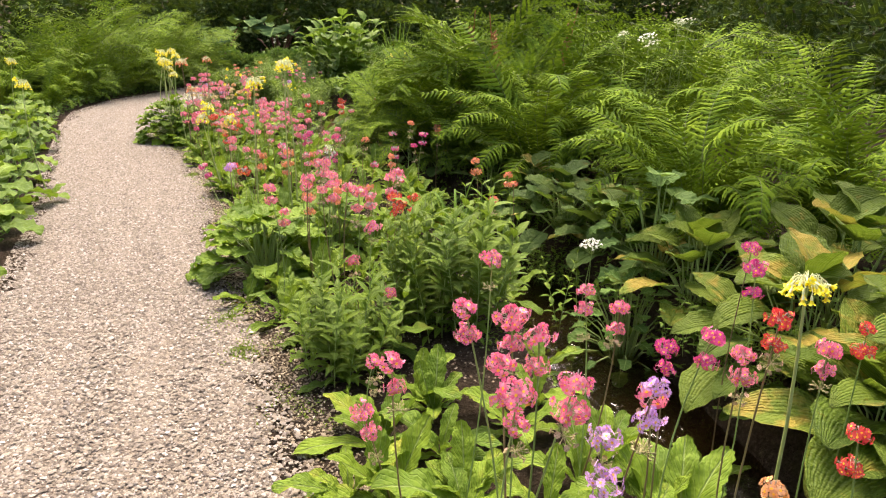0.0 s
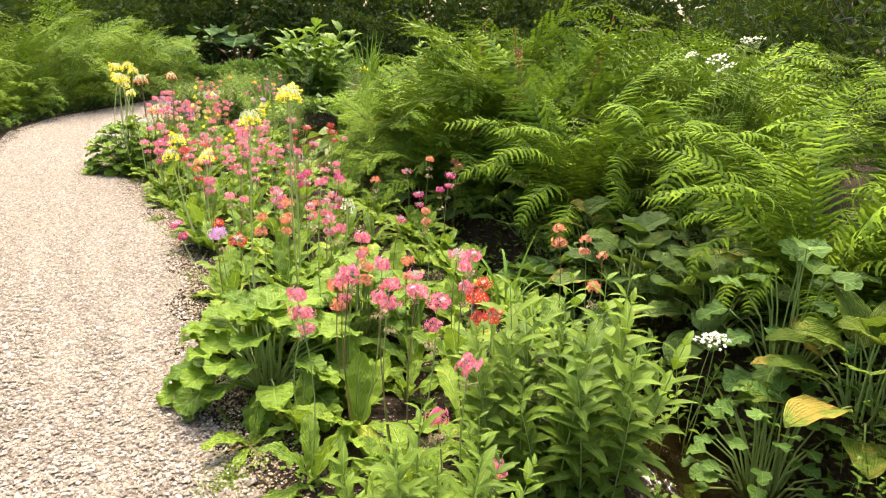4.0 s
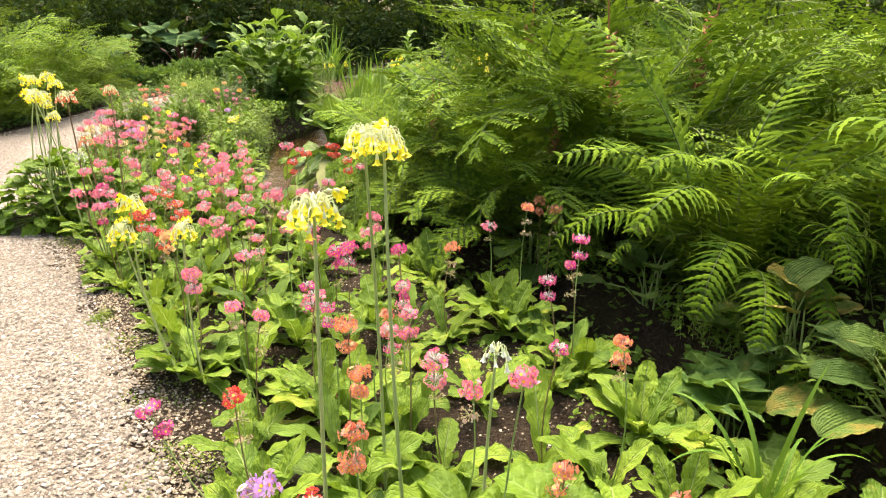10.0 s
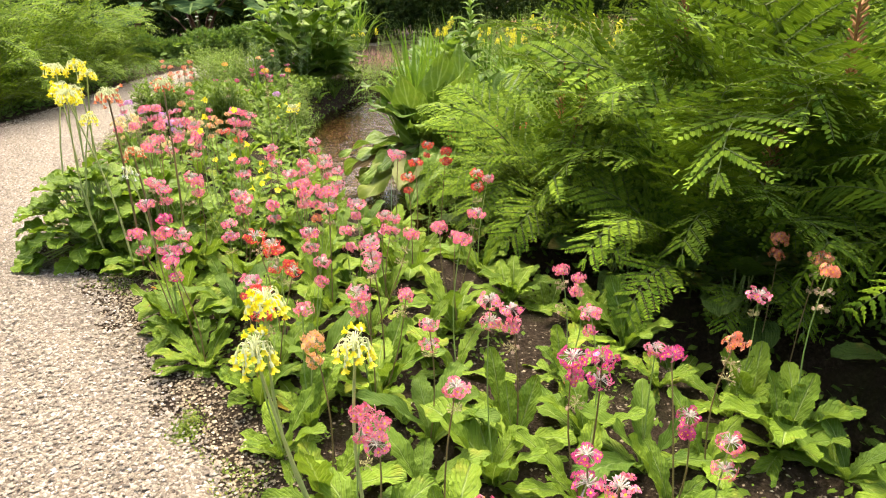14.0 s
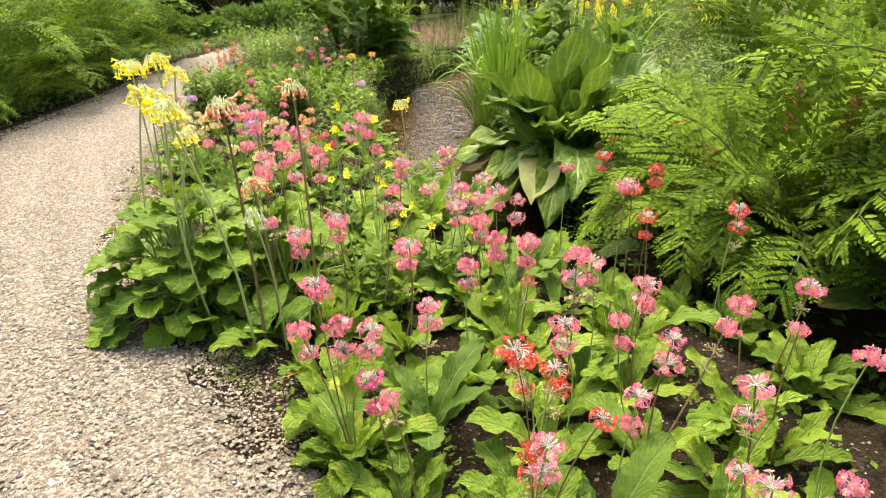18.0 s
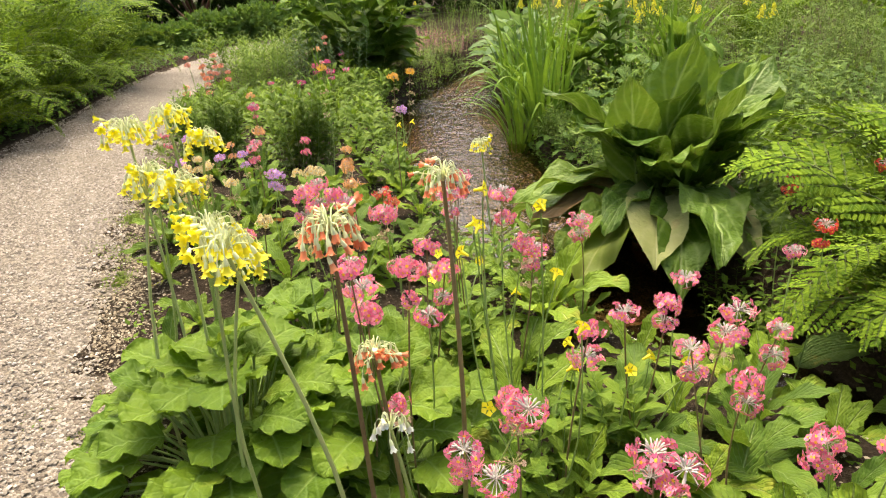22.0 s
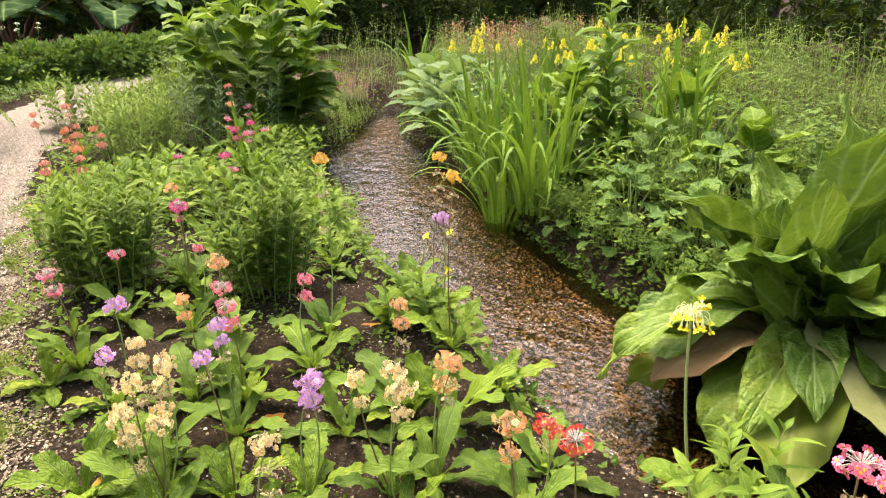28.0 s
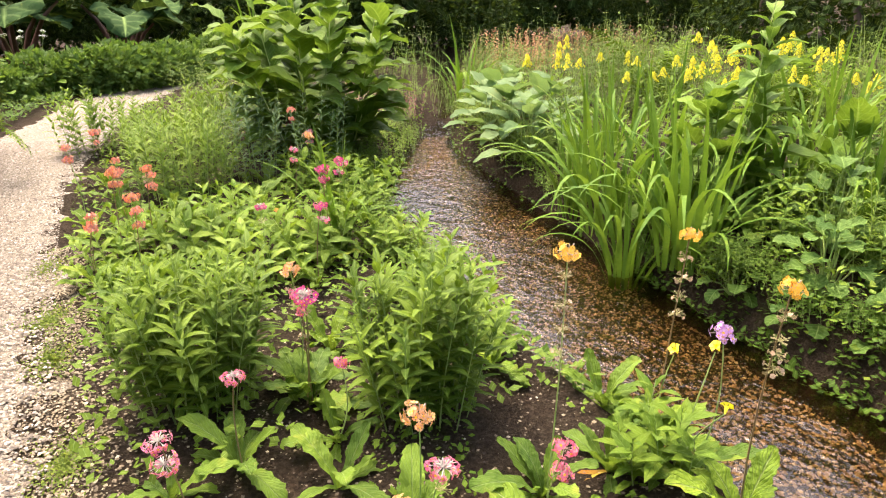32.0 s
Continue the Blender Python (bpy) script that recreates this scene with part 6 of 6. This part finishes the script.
sword_leaves(-0.98, 12.95, 30, 0.12, 0.95, "clump of arching sword-shaped green iris leaves at the water")
sword_leaves(-0.75, 13.9, 30, 0.14, 0.95, "clump of arching sword-shaped green iris leaves at the water")
bush("leafy_bank_plant", -0.35, 11.7, FINE_STEMS, 12, 0.2, 1.2, "tall leafy herb with rounded leaves on the bank")
bush("leafy_bank_plant", -0.5, 12.2, HERB_STEMS, 12, 0.14, 1.1, "leafy herb with rounded leaves on the bank")
mullein = thing("mullein", (-0.18, 12.8, float(lie(-0.18, 12.8))), "tall soft plant with broad grey-green leaves up its stem", "plant")
for i in range(40):
    a = i * 137.5
    part("leaf", big.choice(MULLEIN_LEAF), mullein, pose(0, 0, 1.3 * (i / 40) ** 1.1, big.uniform(-8, 8) + 12 * i / 40, 0, a) @ Matrix.Scale(1.9 - 1.3 * i / 40, 4))
stand(mullein, THICK_STALKS[:2], (0, 0, 0), (0, 0, 1.38), big)
for x, y, r, h, n in ((-0.38, 12.95, 0.42, 0.8, 20), (0.35, 12.5, 0.4, 0.6, 14), (0.1, 11.6, 0.38, 0.5, 16)):
    leaf_dome("broad_leaved_clump", x, y, r, h, n, 0.36, (0.5, 0.62), oval, M["dock"], "clump of broad upright green leaves behind the iris on the bank", "plant", lift=45, nl=10, nw=4, wave=0.06, rag=0.03)
for x, y, n in ((-0.3, 12.55, 14), (-0.45, 13.0, 10), (0.1, 12.2, 10), (0.45, 13.6, 10), (0.75, 12.4, 8)):
    crown("broad_leaved_clump", x, y, MULLEIN_LEAF, n, "clump of broad blue-green leaves on the bank", "plant", 1.6, 0.15)
for i in range(14):
    spike_plant(0.35 + 0.38 * (i % 6) + spread.uniform(-0.2, 0.2), 13.8 + 0.7 * (i // 6) + spread.uniform(-0.3, 0.3), spread.uniform(0.6, 0.9), 3, 0.25)
for x, y in ((-0.3, 15.5), (-0.2, 15.0)):
    spike_plant(x, y, 0.85, 2, 0.1)
for i in range(8):
    herb_patch(spread.uniform(0.3, 2.6), spread.uniform(10.3, 12.8), spread.uniform(0.7, 1.05), DARK_PATCHES if i % 2 else LOW_PATCHES)
for i in range(40):
    herb_patch(-0.15 + 3.0 * spread.random(), spread.uniform(9.4, 12.6), spread.uniform(0.8, 1.3), (PATCHES, LOW_PATCHES, DARK_PATCHES)[i % 3])
for i in range(62):
    x, y = 0.25 + 5.2 * spread.random() ** 1.2, 10.2 + 12 * spread.random() ** 1.3
    herb_patch(x, y, spread.uniform(0.75, 1.5) * (1 if x > 0.8 else 0.75))
for i in range(9):
    y = spread.uniform(10.8, 12.3)
    x = float(np.interp(y, WATER_Y, WATER_R)) + 0.1 + 0.9 * spread.random() ** 2
    herb_patch(x, y, spread.uniform(0.35, 0.7), DARK_PATCHES if i % 3 else LOW_PATCHES, "low leafy herbs hanging over the bank")
for i in range(16):
    y = spread.uniform(14.6, 18.5)
    x = float(np.interp(y, WATER_Y, WATER_R)) + spread.uniform(0.1, 0.6)
    herb_patch(x, y, spread.uniform(0.7, 1.0), LOW_PATCHES, "low leafy herbs hanging over the bank")
for i in range(26):
    y = spread.uniform(12.5, 17.6)
    x = float(np.interp(y, WATER_Y, WATER_L)) - spread.uniform(0.08, 0.4)
    herb_patch(x, y, spread.uniform(0.6, 0.9), LOW_PATCHES, "low leafy herbs hanging over the bank")
for i in range(12):
    herb_patch(spread.uniform(-3.0, 0.3), spread.uniform(17.6, 20.5), spread.uniform(0.8, 1.2))
for i in range(14):
    y = spread.uniform(2.0, 9.5)
    x = float(np.interp(y, WATER_Y, WATER_R)) + spread.uniform(0.0, 0.35)
    herb_patch(x, y, spread.uniform(0.6, 0.9), LOW_PATCHES, "low leafy herbs on the shaded bank")

# beyond the path
for x, y, k, n in ((-6.25, 12.6, 1.1, 26), (-6.15, 13.6, 1.15, 28), (-6.0, 14.6, 1.15, 28), (-5.95, 15.7, 1.15, 28), (-5.9, 16.8, 1.1, 26), (-7.0, 13.0, 1.45, 26), (-6.9, 14.3, 1.5, 26), (-6.8, 15.6, 1.5, 26), (-6.7, 17.0, 1.45, 26)):
    fern("royal_fern", x, y, k, n, 0.3, 0, STIFF, True, 0.7)
for x, y, k, n in ((-6.15, 11.7, 0.85, 30), (-6.0, 10.6, 0.72, 26), (-6.8, 10.9, 1.0, 28), (-7.2, 12.0, 1.2, 28)):
    fern("lady_fern", x, y, k, n, 0.16, 0, SOFT, True)
for x, y, k in ((-2.95, 4.15, 0.34), (-3.25, 4.9, 0.36), (-3.65, 5.6, 0.36), (-3.98, 6.3, 0.34), (-4.45, 7.2, 0.36), (-4.85, 8.0, 0.36), (-5.3, 8.8, 0.34), (-5.75, 9.6, 0.34), (-3.5, 4.3, 0.4), (-4.2, 5.6, 0.42), (-5.0, 7.0, 0.42), (-2.75, 3.5, 0.32), (-5.7, 8.2, 0.4)):
    round_mound(x, y, k, k * 0.95, 10, "clump of broad green leaves along the far path edge", 0.25)
for x, y in ((-5.3, 20.4), (-4.75, 21.0), (-4.1, 21.6), (-3.5, 22.2), (-2.8, 22.9)):
    leaf_dome("low_leafy_clump", x, y, 0.42, 0.34, 12, 0.2, (0.75, 0.95), heart, M["dock"], "low dark green leafy clump beyond the path", "plant", "low clumps beyond the path", nl=6, nw=2)
sword_leaves(-1.4, 22.6, 44, 0.3, 1.5, "large clump of long arching grassy leaves")
spike_plant(-1.3, 19.4, 0.5, 4, 0.3)
PLUMES = herb_patch_mesh("herbs", [simple_stem(0.45, 0.05, 0.5, 0.016, 7)], 40, 0.5, 0.9, 9).mesh("herbs", M["plume"], M["stem"])
RUSTY = herb_patch_mesh("herbs", [simple_stem(0.6, 0.05, 0.5, 0.02, 8)], 44, 0.7, 1.0, 10).mesh("herbs", M["rust"], M["stem"])
for x, y in ((-0.9, 17.6), (-1.15, 18.3)):
    herb_patch(x, y, 0.8, [PLUMES], "purplish pink feathery flower plumes")
for x, y in ((3.2, 21.2), (4.1, 21.8), (5.0, 21.0), (2.4, 20.4)):
    herb_patch(x, y, 1.2, [RUSTY], "rusty brown seed heads among the herbs")

# dark planting round the garden; shrub and tree crowns carry shade in their colour
gunnera(-5.35, 23.4, 8, 1.35)
gunnera(-3.7, 23.7, 7, 1.2)
gunnera(-6.9, 22.6, 7, 1.25)
umbel_plant(-5.05, 21.7, 0.85, 5)
for i in range(22):
    herb_patch(spread.uniform(-7.6, -5.4), spread.uniform(17.5, 23.0), spread.uniform(0.6, 1.0), DARK_PATCHES, "low dark leafy ground cover")
for i in range(12):
    low_herb(-6.6 + 0.45 * i + spread.uniform(-0.1, 0.1), 20.0 + 0.28 * i + spread.uniform(-0.3, 0.3), spread.uniform(0.8, 1.3))
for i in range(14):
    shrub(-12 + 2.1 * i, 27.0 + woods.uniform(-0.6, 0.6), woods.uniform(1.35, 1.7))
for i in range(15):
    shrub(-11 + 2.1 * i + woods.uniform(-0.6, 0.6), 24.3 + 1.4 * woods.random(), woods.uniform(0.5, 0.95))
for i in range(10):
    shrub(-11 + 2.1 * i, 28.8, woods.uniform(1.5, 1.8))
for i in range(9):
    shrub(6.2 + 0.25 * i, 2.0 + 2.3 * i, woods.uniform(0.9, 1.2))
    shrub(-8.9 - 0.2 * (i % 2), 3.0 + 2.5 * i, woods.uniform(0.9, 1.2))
# Unseen row behind the start of the walk, added to enclose the light.
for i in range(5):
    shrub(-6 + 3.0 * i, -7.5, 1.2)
# Trees out of view, added only for the light and water reflections.
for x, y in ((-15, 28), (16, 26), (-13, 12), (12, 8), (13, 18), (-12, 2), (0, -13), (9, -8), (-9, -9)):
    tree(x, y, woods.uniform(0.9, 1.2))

# loose stones
stones("path_gravel", 100000, on_path, (0.004, 0.0108), M["gravel"], "loose pale beige and white gravel", "gravel", 1)
stones("edge_gravel", 33000, beside_path, (0.0035, 0.0085), M["dirty"], "gravel scattered over dark soil", "gravel", 2)
stones("bed_grit", 26000, in_bed, (0.002, 0.008), M["dirty"], "pale grit on dark soil", "gravel", 3)
stones("stream_pebbles", 34000, in_stream, (0.004, 0.013), M["pebble"], "brown pebbles on the stream bed", "pebbles", 4)
ground_cover("edge_moss", 26000, in_clumps, M["moss"], "cushions of moss and seedlings along the path edge", 5, (0.006, 0.018))


ground_cover("path_moss", 16000, in_cushions, M["moss"], "mossy green cushions creeping over the gravel edge", 13, (0.006, 0.016))


def on_far_bank(g, count):
    y = 9.8 + 13.0 * g.random(count)
    r = np.interp(y, WATER_Y, WATER_R)
    x = r + 0.06 + 6.0 * g.random(count) ** 1.6
    return x, y, lie(x, y) + 0.02 + 0.22 * g.random(count)


def bed_seedlings(g, count):
    y = 2.5 + 9.0 * g.random(count)
    l, r = np.interp(y, EDGE_Y, EDGE_X) + 0.12, np.interp(y, WATER_Y, WATER_L)
    x = l + (r - l + 0.12) * g.random(count)
    keep = np.sin(6.3 * x + 4.1 * y) + np.sin(5.2 * y - 7.7 * x) + 0.8 * np.sin(17 * x) * np.sin(15 * y) > 0.35
    x, y = x[keep], y[keep]
    return x, y, lie(x, y) + 0.008 + 0.03 * g.random(len(x))


def under_ferns(g, count):
    y = 2.8 + 7.2 * g.random(count)
    x = np.interp(y, WATER_Y, WATER_R) - 0.02 + 2.6 * g.random(count) ** 1.6
    return x, y, np.maximum(lie(x, y), WATER) + 0.02 + 0.14 * g.random(count)


def under_bed(g, count):
    y = 11.5 + 8.5 * g.random(count)
    l, r = np.interp(y, EDGE_Y, EDGE_X) + 0.1, np.interp(y, WATER_Y, WATER_L)
    x = l + (r - l + 0.05) * g.random(count)
    return x, y, lie(x, y) + 0.01 + 0.10 * g.random(count)


def left_side(g, count):
    y = 3.0 + 20.0 * g.random(count)
    x = np.interp(y, FAR_Y, FAR_X) - 0.08 - 3.5 * g.random(count) ** 1.4
    return x, y, lie(x, y) + 0.01 + 0.12 * g.random(count)


def on_slopes(g, count):
    y = np.where(g.random(count) < 0.6, 10.2 + 3.2 * g.random(count), 9.0 + 9.5 * g.random(count))
    right = g.random(count) < 0.8
    l, r = np.interp(y, WATER_Y, WATER_L), np.interp(y, WATER_Y, WATER_R)
    off = -0.04 + 0.34 * g.random(count)
    x = np.where(right, r + off, l - off)
    return x, y, np.maximum(lie(x, y), WATER - 0.02) + 0.06 * g.random(count)


ground_cover("slope_herbs", 6000, on_slopes, M["fringe"], "small leaves covering the stream banks down to the water", 9, (0.02, 0.055))
ground_cover("bank_herbs", 20000, on_far_bank, M["field"], "low mixed herb leaves covering the far bank", 6, (0.02, 0.055))
ground_cover("bed_herbs", 9000, under_bed, M["bush"], "low mixed leaves covering the soil", 7, (0.02, 0.06))
ground_cover("bed_seedlings", 14000, bed_seedlings, M["broad"], "patches of small seedlings and weeds on the soil", 11, (0.012, 0.04))
ground_cover("shade_herbs", 7000, under_ferns, M["shade"], "mixed small leaves on the shaded bank under the ferns", 10, (0.03, 0.07))
ground_cover("verge_herbs", 24000, left_side, M["lobed"], "low mixed leaves along the far path edge", 8, (0.03, 0.08))
